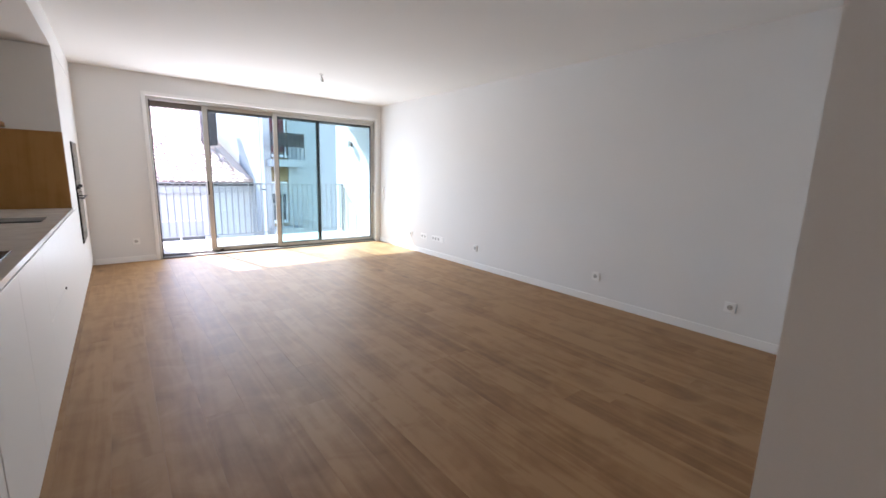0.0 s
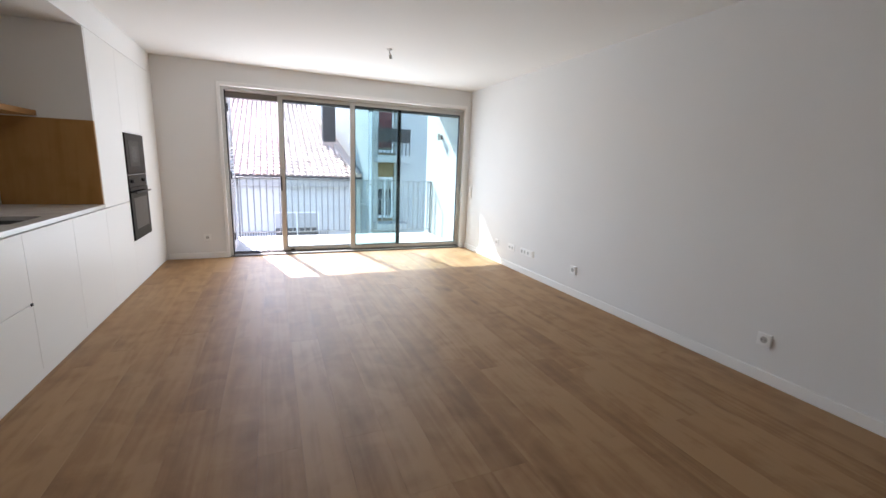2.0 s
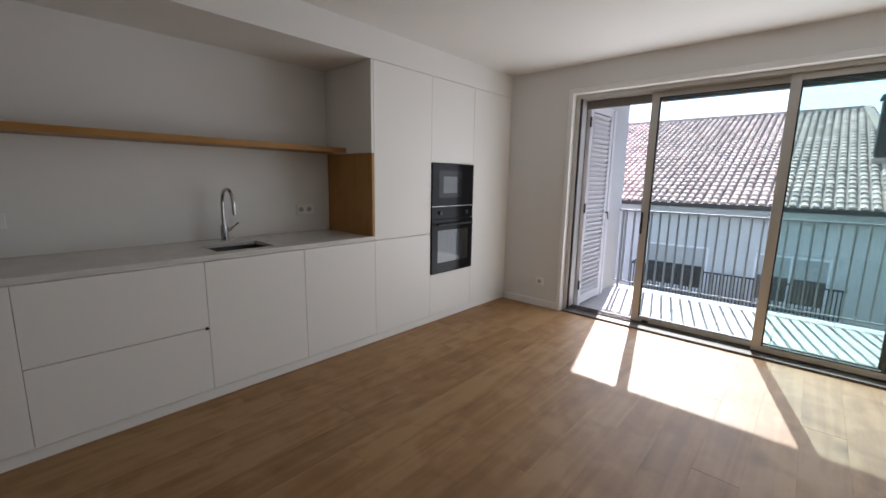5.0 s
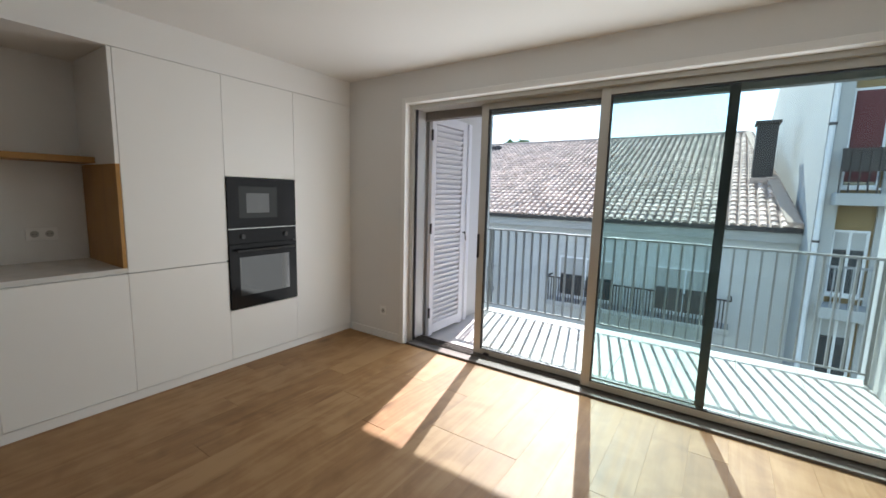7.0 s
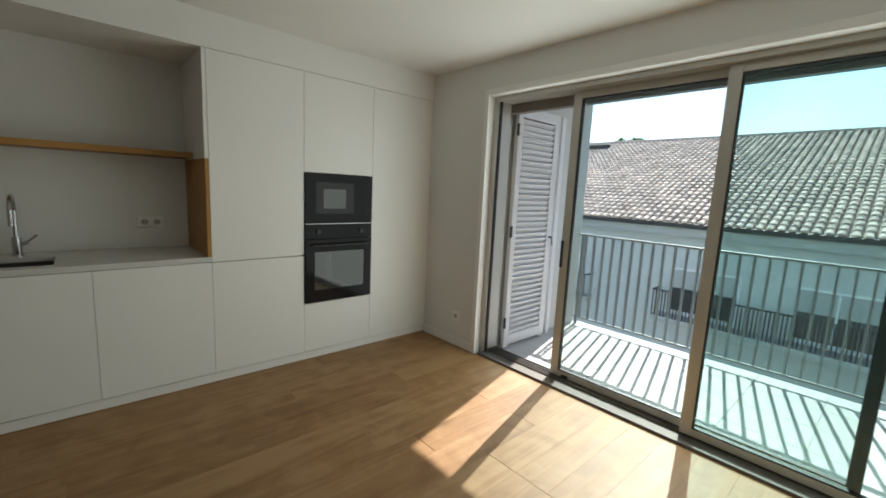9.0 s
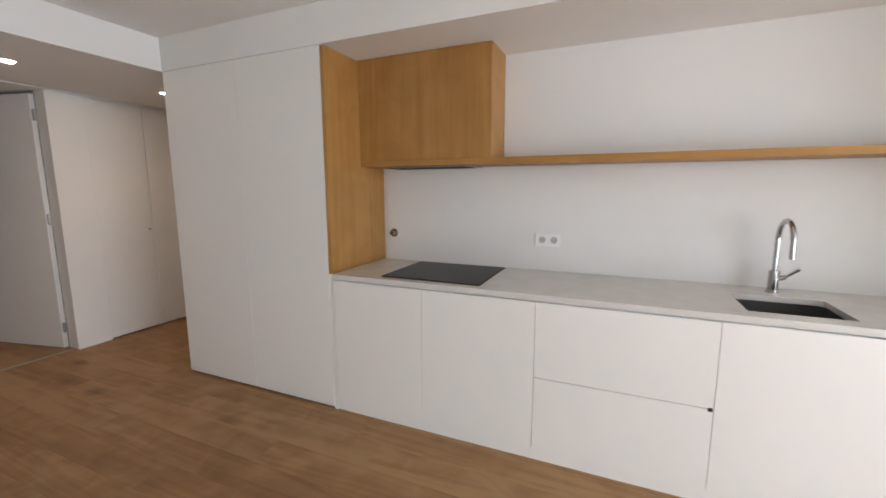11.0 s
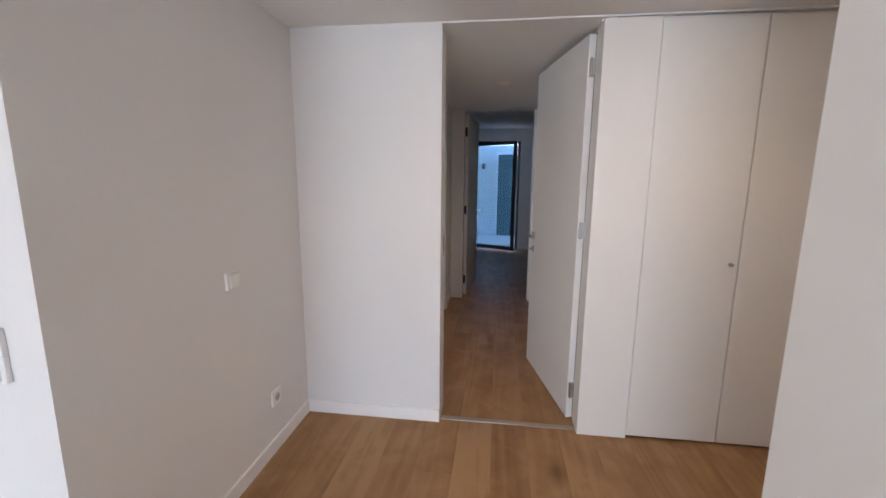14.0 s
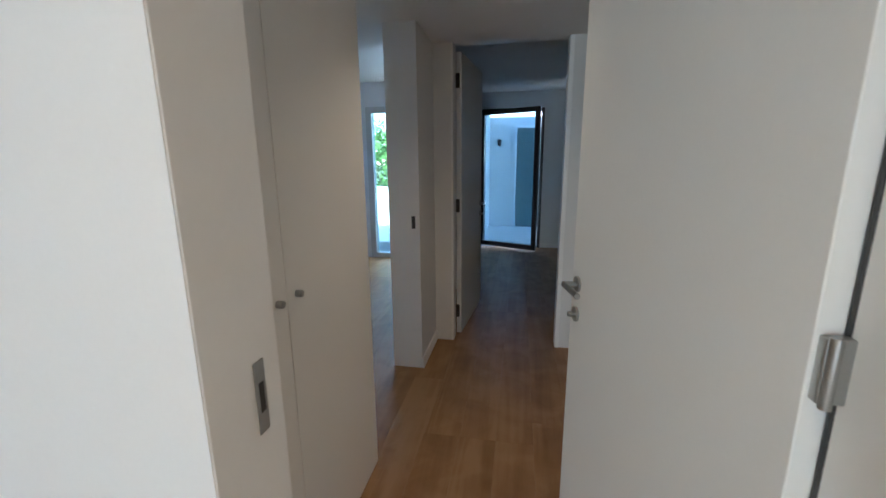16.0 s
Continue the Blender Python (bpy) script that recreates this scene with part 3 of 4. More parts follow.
bowl_edges = [e for e in bowl.edges if abs(e.verts[0].co.z - e.verts[1].co.z) > 0.05]
bmesh.ops.delete(bowl, geom=[top_face], context='FACES')
bmesh.ops.bevel(bowl, geom=bowl_edges, offset=0.04, segments=5, affect='EDGES', profile=0.5)
part("bowl", bowl, SINKSTEEL, sink)
part("drain", rods((((SX0 + SX1) / 2, -2.78, 0.691), ((SX0 + SX1) / 2, -2.78, 0.696), 0.045), seg=24), CHROME, sink, "round chrome drain")
tap = thing("kitchen_tap", (-4.60, -2.77, 0.875), "chrome swan-neck kitchen mixer tap by the sink", "tap")
part("base", rods(((-4.60, -2.77, 0.875), (-4.60, -2.77, 0.885), 0.028), ((-4.60, -2.77, 0.885), (-4.60, -2.77, 0.985), 0.022), seg=24), CHROME, tap)
arch = [(-4.60, -2.77, 0.98 + 0.16 * k / 4) for k in range(5)] + [(-4.505 - 0.095 * math.cos(a), -2.77, 1.14 + 0.095 * math.sin(a)) for a in np.linspace(0.15, math.pi, 15)] + [(-4.408, -2.77, 1.10), (-4.402, -2.77, 1.07)]
part("spout", sweep(arch, 0.0115), CHROME, tap)
part("lever", rods(((-4.60, -2.75, 0.945), (-4.60, -2.725, 0.955), 0.012), ((-4.60, -2.728, 0.953), (-4.575, -2.68, 1.0), 0.006)), CHROME, tap)
hob = thing("hob", (-4.42, -4.44, 0.875), "black glass induction hob set on the worktop", "hob")
part("glass_plate", boxes((-4.68, -4.155, -4.74, -4.135, 0.8752, 0.881), bevel=0.002), HOBGLASS, hob)
part("touch_panel", boxes((-4.205, -4.185, -4.54, -4.34, 0.8811, 0.8814)), HOBMARK, hob, "faint grey touch marks", smooth=False)

solid("side_panel", boxes((BACK + 0.001, KX, -5.071, -5.047, 0.8755, 2.176), bevel=0.001), OAK, "full-height oak veneer panel closing the niche", "side panel")
solid("end_panel", boxes((BACK + 0.001, KX - 0.002, -5.071, -5.047, 0.0, 0.875), bevel=0.001), LACQUER, "white end panel between the tall and the base cabinets", "side panel")
solid("side_panel", boxes((BACK + 0.009, KX - 0.002, -1.868, -1.8465, 0.8755, 1.512), bevel=0.001), OAK, "oak veneer panel below shelf height in the niche", "side panel")
solid("side_panel", boxes((BACK + 0.001, KX - 0.002, -1.868, -1.8465, 1.513, 2.18), bevel=0.001), LACQUER, "white lacquered panel above the oak one", "side panel")
solid("wall_shelf", boxes((BACK + 0.001, -4.43, -5.046, -1.869, 1.521, 1.558), bevel=0.0015), OAKH, "long thick oak shelf spanning the kitchen niche", "shelf")
hood = thing("hood_cabinet", (-4.57, -4.62, 1.558), "oak veneer cabinet box hiding the extractor hood", "cabinet")
part("body", boxes((BACK + 0.001, -4.455, -5.046, -4.168, 1.5585, 2.18)), OAK, hood, smooth=False)
part("door", boxes((-4.4545, -4.43, -5.046, -4.168, 1.5585, 2.18), bevel=0.0015), OAK, hood)
ext = thing("extractor_hood", (-4.57, -4.62, 1.515), "flat grey metal extractor insert under the shelf", "extractor")
part("plate", boxes((-4.69, -4.46, -4.92, -4.30, 1.514, 1.5205), bevel=0.002), STEEL, ext)
for k in range(10):
    part("filter_slat", boxes((-4.67 + k * 0.02, -4.66 + k * 0.02, -4.88, -4.34, 1.511, 1.5138)), DARKMETAL, ext)

# oven and microwave
micro = thing("microwave", (KX - 0.2, -0.926, 1.09), "black glass built-in microwave above the oven", "microwave")
part("body", boxes((KX - 0.42, KX - 0.006, -1.198, -0.654, 1.09, 1.458)), BLACK, micro)
part("door", boxes((KX - 0.006, KX + 0.012, -1.217, -0.635, 1.084, 1.465), bevel=0.003), BLACKGLASS, micro)
part("viewing_window", boxes((KX + 0.0121, KX + 0.0128, -1.13, -0.81, 1.16, 1.40)), mat("microwave_glass", (0.016, 0.018, 0.018), 0.08, vary=0.1, bump=0, spec=0.25), micro, "dark grey viewing window", smooth=False)
part("inner_window", boxes((KX + 0.0129, KX + 0.0133, -1.07, -0.88, 1.20, 1.35)), mat("microwave_screen", (0.10, 0.105, 0.11), 0.12, vary=0.1, bump=0), micro, "grey mesh screen", smooth=False)
oven = thing("oven", (KX - 0.25, -0.926, 0.46), "black glass and steel built-in oven in the tall cabinet", "oven")
part("body", boxes((KX - 0.5, KX - 0.006, -1.198, -0.654, 0.46, 1.07)), BLACK, oven)
part("control_panel", boxes((KX - 0.006, KX + 0.010, -1.217, -0.635, 0.965, 1.078), bevel=0.002), BLACKGLASS, oven)
part("top_strip", boxes((KX - 0.004, KX + 0.014, -1.217, -0.635, 1.0785, 1.0835)), STEEL, oven, "thin steel divider strip")
part("dial", rods(((KX + 0.010, -0.74, 1.02), (KX + 0.026, -0.74, 1.02), 0.017), seg=24), BLACK, oven, "small round control dial")
part("dial", rods(((KX + 0.010, -1.11, 1.02), (KX + 0.026, -1.11, 1.02), 0.017), seg=24), BLACK, oven, "small round control dial")
odoor = part("door", boxes((KX - 0.006, KX + 0.014, -1.217, -0.635, 0.462, 0.962), bevel=0.003), BLACKGLASS, oven)
part("viewing_window", boxes((KX + 0.0141, KX + 0.0147, -1.14, -0.71, 0.56, 0.86)), DISPLAY, odoor, "dark reflecting oven window", smooth=False)
part("handle", rods(((KX + 0.045, -1.17, 0.915), (KX + 0.045, -0.68, 0.915), 0.009), ((KX + 0.012, -1.14, 0.915), (KX + 0.045, -1.14, 0.915), 0.006), ((KX + 0.012, -0.71, 0.915), (KX + 0.045, -0.71, 0.915), 0.006)), BLACK, odoor, "black bar handle")
solid("cabinet_catch", boxes((KX, KX + 0.010, -1.232, -1.221, 0.835, 0.850), bevel=0.002), BLACK, "small black catch beside the oven", "catch")


# ---- sockets and switches ----
def socket(place, normal, count=1, group="wall sockets", label="white wall socket with a round well"):
    """A socket plate on a wall; normal is the way it faces in the plan."""
    x, y, z = place
    s = thing("wall_socket", (0, 0, 0), label, "socket", group)
    w = 0.082
    for k in range(count):
        o = (k - (count - 1) / 2) * 0.071
        part("plate", boxes((-w / 2 + o + (0.005 if k else 0), w / 2 + o, -0.013, 0.0, -0.041, 0.041), bevel=0.003), PLASTIC, s)
        well = bmesh.new()
        rod(well, (o, -0.0145, 0), (o, -0.0131, 0), 0.021, 24)
        part("well", well, GREYPLASTIC, s, "shadowed round well")
        part("pin_hole", rods(((o - 0.009, -0.0155, 0), (o - 0.009, -0.0146, 0), 0.003), ((o + 0.009, -0.0155, 0), (o + 0.009, -0.0146, 0), 0.003)), BLACK, s)
    turn = {"+y": 180, "-y": 0, "+x": 90, "-x": -90}[normal]
    s.matrix_basis = pose(x, y, z, 0, 0, turn)
    return s


for y in (-1.023, -2.61, -4.43, -5.62):
    socket((0, y, 0.275), "-x", label="white wall socket low on the long wall")
socket((0, -1.405, 0.275), "-x", 2, label="white double wall socket low on the long wall")
socket((BACK + 0.008, -3.875, 1.07), "+x", 2, "kitchen sockets", "white double socket on the kitchen splashback")
socket((BACK + 0.008, -2.10, 1.06), "+x", 2, "kitchen sockets", "white double socket beside the sink")
socket((-3.65, 0, 0.272), "-y", label="white wall socket beside the window")
socket((-2.055, RY, 0.292), "+y", label="white wall socket near the hall corner")
socket((RX, -7.39, 0.29), "-x", label="white wall socket on the hall wall")
tv = thing("media_plate", (0, -1.77, 0.278), "long white media outlet plate low on the wall", "socket plate")
part("plate", boxes((-0.010, 0, -1.90, -1.62, 0.238, 0.318), bevel=0.003), PLASTIC, tv)
for y in (-1.86, -1.79, -1.72, -1.655):
    part("insert", boxes((-0.0125, -0.0101, y - 0.018, y + 0.018, 0.258, 0.298), bevel=0.001), GREYPLASTIC if y > -1.83 else PLASTIC, tv)


def switch(place, normal, count=1, label="white rocker light switch"):
    x, y, z = place
    s = thing("light_switch", (0, 0, 0), label, "switch", "light switches")
    for k in range(count):
        o = (k - (count - 1) / 2) * 0.073
        part("plate", boxes((-0.041, 0.041, -0.015, 0, o - 0.0364, o + 0.0364), bevel=0.003), PLASTIC, s)
        part("rocker", boxes((-0.029, 0.029, -0.021, -0.0151, o - 0.028, o + 0.028), bevel=0.002), PLASTIC, s)
    s.matrix_basis = pose(x, y, z, 0, 0, {"+y": 180, "-x": -90}[normal])


switch((-2.262, RY, 0.955), "+y", 2, "two stacked white rocker light switches")
switch((RX, -7.115, 0.975), "-x", 1, "white rocker light switch on the hall wall")
stop = thing("water_valve", (BACK + 0.008, -4.965, 1.07), "round chrome stop valve on the splashback", "valve")
part("rosette", rods(((BACK + 0.008, -4.965, 1.07), (BACK + 0.014, -4.965, 1.07), 0.030), seg=24), CHROME, stop)
part("knob", rods(((BACK + 0.014, -4.965, 1.07), (BACK + 0.045, -4.965, 1.07), 0.017), seg=24), CHROME, stop)
part("dot", rods(((BACK + 0.045, -4.965, 1.07), (BACK + 0.046, -4.965, 1.07), 0.008)), BLACK, stop)
pull = thing("blind_handle", (0, -0.13, 0.90), "white plastic blind winder on the wall by the window", "handle")
part("plate", boxes((-0.012, 0, -0.155, -0.105, 0.80, 1.0), bevel=0.005), PLASTIC, pull)
part("grip", rods(((-0.02, -0.13, 0.84), (-0.02, -0.13, 0.98), 0.009)), PLASTIC, pull)
lamp = thing("lamp_holder", (-1.726, -1.605, H), "bare black lamp holder hanging from a ceiling wire", "lamp holder")
part("rosette", rods(((-1.726, -1.605, H - 0.012), (-1.726, -1.605, H), 0.025), seg=24), PLASTIC, lamp)
part("wire", sweep([(-1.726, -1.605, H - 0.01), (-1.722, -1.603, H - 0.03), (-1.716, -1.601, H - 0.05)], 0.004, 8), BLACK, lamp)
part("socket", rods(((-1.716, -1.601, H - 0.048), (-1.708, -1.598, H - 0.085), 0.015)), GREYPLASTIC, lamp)

# ---- hall ----
for x, y, watts in ((-3.547, -7.065, 0.46), (-4.52, -7.05, 0.44), (-3.552, -9.077, 0.75)):
    HL = 2.175 if y < -8 else 2.183
    s = thing("downlight", (x, y, HL), "round recessed warm ceiling downlight, lit", "downlight", "hall downlights")
    ring = bmesh.new()
    rod(ring, (x, y, HL - 0.004), (x, y, HL), 0.048, 32)
    part("ring", ring, PLASTIC, s)
    part("lens", rods(((x, y, HL - 0.006), (x, y, HL - 0.0042), 0.038), seg=32), LAMPGLOW if y > -8 else DIMGLOW, s, "glowing warm lens")
    ld = bpy.data.lights.new("downlight_beam", 'SPOT')
    ld.energy, ld.spot_size, ld.spot_blend, ld.color, ld.shadow_soft_size = watts, radians(125), 0.8, (1.0, 0.76, 0.49), 0.035
    lo = new("downlight_beam", ld)
    lo.matrix_world = look((x, y, HL - 0.012), (x, y, 0))

ward = thing("hall_wardrobe", (-4.7, HY, 0), "pale full-height built-in hall wardrobe with plain doors", "wardrobe")
part("post", boxes((-4.262, -4.0, HY - 0.14, HY + 0.012, 0, 2.165), bevel=0.002), DOORPAINT, ward)
wd = part("door", boxes((-4.726, -4.2675, HY - 0.022, HY + 0.0, 0.012, 2.158), bevel=0.002), DOORPAINT, ward)
part("knob", rods(((-4.69, HY, 0.995), (-4.69, HY + 0.018, 0.995), 0.009)), STEEL, wd, "small steel knob")
wd = part("door", boxes((-5.19, -4.7315, HY - 0.022, HY + 0.0, 0.012, 2.158), bevel=0.002), DOORPAINT, ward)
part("side", boxes((-5.545, -5.193, HY - 0.06, HY + 0.0, 0.0, 2.165), bevel=0.002), DOORPAINT, ward)
part("back", boxes((-5.5, -4.0, HY - 0.5, HY - 0.15, 0.0, 2.165)), CARCASS, ward)
part("head", boxes((-5.545, -3.995, HY - 0.14, HY - 0.03, 2.166, 2.182)), DOORPAINT, ward)


def lever_set(parent, x, y, z, along, out, label="brushed steel lever handle"):
    """Lever and thumb turn on one face of a door leaf: along the leaf, out of the face."""
    p, a, o = Vector((x, y, z)), Vector(along), Vector(out)
    up = Vector((0, 0, 1))
    part("lever", rods((p, p + o * 0.008, 0.025), (p + o * 0.008, p + o * 0.05, 0.010), (p + o * 0.046, p + o * 0.046 + a * 0.12, 0.009), seg=20), STEEL, parent, label)
    q = p - up * 0.10
    part("thumb_turn", rods((q, q + o * 0.008, 0.024), (q + o * 0.008, q + o * 0.028, 0.009), seg=20), STEEL, parent, "round steel lock rosette")


def door_leaf(name, hinge, end, height, swing, label):
    """An open door: slab, hinges along the hinge edge and a lever set on both faces."""
    h, e = Vector((*hinge, 0)), Vector((*end, 0))
    along = (e - h).normalized()
    out = Vector((along.y, -along.x, 0)) * swing
    d = thing(name, (*hinge, 0), label, "door", kind="structure")
    length = (e - h).length
    bm = boxes((0, length, -0.019, 0.019, 0.008, height), bevel=0.002)
    m = Matrix.Translation(h) @ Matrix(((along.x, -along.y, 0, 0), (along.y, along.x, 0, 0), (0, 0, 1, 0), (0, 0, 0, 1)))
    bmesh.ops.transform(bm, matrix=m, verts=bm.verts[:])
    slab = part("slab", bm, DOORPAINT, d)
    for side in (1, -1):
        g = e - along * 0.055 + out * 0.019 * side
        lever_set(slab, g.x, g.y, 1.0, -along, out * side)
    return d, slab, h, along, out


d1, slab1, h1, al1, out1 = door_leaf("door_1", (-3.982, -7.885), (-3.806, -8.70), 2.145, 1, "plain white interior door standing open into the corridor")
for z in (0.19, 1.133, 1.98):
    p = h1 + Vector((-0.008, 0.012, 0))
    part("hinge", boxes((p.x - 0.022, p.x + 0.020, p.y - 0.012, p.y + 0.006, z - 0.043, z + 0.043), bevel=0.003), STEEL, d1, "brushed steel hinge plate")
    part("hinge_pin", rods(((p.x + 0.012, p.y + 0.008, z - 0.046), (p.x + 0.012, p.y + 0.008, z + 0.046), 0.007)), STEEL, d1, "steel hinge knuckle")
structure("door_frame_1", boxes((-3.2215, -3.205 - 0.001, HY - 0.165, HY - 0.002, 0, 2.174), (-4.06, -4.02, HY - 0.16, HY - 0.001, 0, 2.174), bevel=0.002), TRIM, "white lacquered frame of the corridor door", "door frame")
part("gasket", boxes((-4.006, -3.9985, -7.8845, -7.877, 0, 2.15)), DARKALU, d1, "black gap and seal at the hinge side")
strike = thing("strike_plate", (-3.2225, -7.85, 0.96), "steel strike plate let into the door frame", "strike plate")
part("plate", boxes((-3.2245, -3.2217, -7.866, -7.842, 0.97, 1.09), bevel=0.001), STEEL, strike)
part("slot", boxes((-3.2250, -3.2246, -7.860, -7.848, 1.005, 1.055)), BLACK, strike, "dark latch slot")
solid("threshold_strip", boxes((-4.0, -3.222, -7.80, -7.765, 0.0, 0.006), bevel=0.002), ALUSTRIP, "narrow metal threshold strip under the corridor door", "threshold")

closet = thing("corridor_closet", (-2.7, -8.5, 0), "white built-in corridor closet with two plain doors", "closet")
part("body", boxes((-2.965, -2.415, -8.928, -7.915, 0.0, 2.17)), CARCASS, closet)
for a, b, ky in ((-8.31, -7.915, -8.265), (-8.93, -8.314, -8.36)):
    cd = part("door", boxes((-2.99, -2.968, a, b, 0.008, 2.165), bevel=0.002), DOORPAINT, closet)
    part("knob", rods(((-2.99, ky, 1.02), (-3.008, ky, 1.02), 0.010)), STEEL, cd, "small steel knob")
solid("latch_plate", boxes((-2.962, -2.938, -9.834, -9.8315, 0.965, 1.045), bevel=0.001), BLACK, "dark flush latch plate on the wall end", "latch plate")

d2, slab2, h2, al2, out2 = door_leaf("door_2", (-3.152, -10.445), (-3.232, -11.22), 2.145, 1, "plain white interior door standing open into the far room")
for z in (0.20, 1.05, 1.95):
    part("hinge", boxes((-3.158, -3.132, -10.442, -10.4225, z - 0.05, z + 0.05), bevel=0.003), DARKMETAL, d2, "steel hinge plate")
structure("door_frame_2", boxes((-3.131, -3.1152, -10.42, -10.305, 0, 2.174), (-3.9298, -3.90, -10.42, -10.305, 0, 2.174), (-3.93, -3.11, -10.42, -10.305, 2.1755, 2.189), bevel=0.002), TRIM, "white lacquered frame of the second door", "door frame")

# far room: dark-framed glass door ajar, terrace behind
gd = thing("door_3", (-3.0, -13.96, 0), "black-framed glass terrace door standing ajar", "door", kind="structure")
gh, ge = Vector((-3.0, -13.965, 0)), Vector((-3.866, -13.573, 0))
ga = (ge - gh).normalized()
gm = Matrix.Translation(gh) @ Matrix(((ga.x, -ga.y, 0, 0), (ga.y, ga.x, 0, 0), (0, 0, 1, 0), (0, 0, 0, 1)))
gl = (ge - gh).length


def on_leaf(bm):
    bmesh.ops.transform(bm, matrix=gm, verts=bm.verts[:])
    return bm


part("frame", on_leaf(boxes((0, 0.055, -0.03, 0.03, 0.04, 2.136), (gl - 0.065, gl, -0.03, 0.03, 0.04, 2.136), (0.055, gl - 0.065, -0.03, 0.03, 0.04, 0.11), (0.055, gl - 0.065, -0.03, 0.03, 2.07, 2.136), bevel=0.003)), DARKMETAL, gd)
part("pane", on_leaf(boxes((0.056, gl - 0.066, -0.001, 0.001, 0.111, 2.069))), DIMPANE, gd, "bluish glass tinted to dim the terrace light", smooth=False)
structure("door_frame_3", boxes((-2.9995, -2.951, -14.1, -13.991, 0, 2.165), (-3.9495, -3.905, -14.1, -13.991, 0, 2.165), (-3.905, -3.0, -14.1, -13.991, 2.12, 2.165)), DARKMETAL, "black aluminium terrace door frame", "door frame")
structure("terrace", boxes((-6.2, 3.0, -17.5, -14.2, -0.3, -0.04)), TERRACE, "pale tiled back terrace", "terrace")
# roof out of view, its depth chosen by how much skylight it blocks
structure("terrace_roof", boxes((-6.2, -2.75, -15.9, -14.2, 2.5, 2.7)), RENDERWALL, "unseen white terrace roof that limits the skylight", "terrace roof")
structure("terrace_wall", boxes((-2.95, -2.75, -16.4, -14.2, -0.04, 2.5), (-6.2, -2.75, -16.6, -16.4, -0.04, 2.5)), RENDERWALL, "white rendered terrace walls")
solid("terrace_lamp", rods(((-3.15, -16.37, 1.68), (-3.15, -16.37, 1.82), 0.04), ((-3.15, -16.40, 1.75), (-3.15, -16.37, 1.75), 0.02)), DARKMETAL, "small dark wall lamp on the terrace wall", "wall lamp")
ts = thing("terrace_shutter", (-3.75, -16.35, -0.04), "grey-green louvred shutter on the terrace wall", "shutter")
part("frame", boxes((-3.52, -3.48, -16.398, -16.35, -0.04, 2.1), (-4.1, -4.06, -16.398, -16.35, -0.04, 2.1), (-4.06, -3.52, -16.398, -16.35, 2.05, 2.1)), SHUTTER, ts)
part("panel", boxes((-4.06, -3.52, -16.398, -16.375, -0.04, 2.05)), mat("green_grey_glass", (0.10, 0.15, 0.15), 0.2, bump=0), ts, "dark glass panel")

bw = thing("window_2", (-2.1, -12.95, 0), "tall grey-framed bedroom window to the garden", "window", kind="structure")
part("window_frame", boxes((-1.56, -1.48, -13.07, -12.945, 0.0, 2.12), (-2.79, -2.72, -13.07, -12.945, 0, 2.12), (-2.72, -1.56, -13.07, -12.945, 2.04, 2.12), (-2.72, -1.56, -13.07, -12.945, 0, 0.07)), ALU, bw)
part("pane", boxes((-2.72, -1.56, -13.011, -13.009, 0.07, 2.04)), SOFTPANE, bw, "grey-green glass tinted to dim the daylight", smooth=False)
structure("back_terrace_floor", boxes((-2.74, 3.0, -14.2, -13.1, -0.3, -0.04)), TERRACE, "pale sunlit terrace outside the bedroom", "terrace")
structure("parapet", boxes((-2.74, 3.0, -17.5, -17.3, -0.04, 0.75)), RENDERWALL, "white rendered terrace parapet", "parapet")

# ---- outside: street side ----
structure("ground", boxes((-900, 900, -900, 900, -9.5, -9.0)), GROUND, "street-level ground running to the horizon", "ground")

house = thing("tiled_house", (-7.0, 13.35, -9.0), "pale rendered house with a clay-tiled roof across the street", "house")
part("wall", boxes((-18, 0.944, 13.35, 34.5, -9.0, 0.49)), FACADE, house, smooth=False)
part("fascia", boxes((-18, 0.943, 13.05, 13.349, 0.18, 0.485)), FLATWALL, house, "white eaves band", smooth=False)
part("gutter", boxes((-18, 0.93, 12.90, 13.06, 0.50, 0.64), bevel=0.02), DARKMETAL, house, "dark metal gutter")
EY, EZ, RYY, RZ = 13.0, 0.66, 24.0, 4.91
deck = bmesh.new()
dv = [deck.verts.new(p) for p in ((-18, EY, EZ - 0.05), (0.87, EY, EZ - 0.05), (-0.25, RYY, RZ - 0.05), (-18, RYY, RZ - 0.05), (-18, 35, 0.5), (0.87, 35, 0.5))]
deck.faces.new((dv[0], dv[1], dv[2], dv[3]))
deck.faces.new((dv[3], dv[2], dv[5], dv[4]))
deck.faces.new((dv[1], dv[5], dv[2]))
part("roof", deck, ROOF, house, smooth=False)

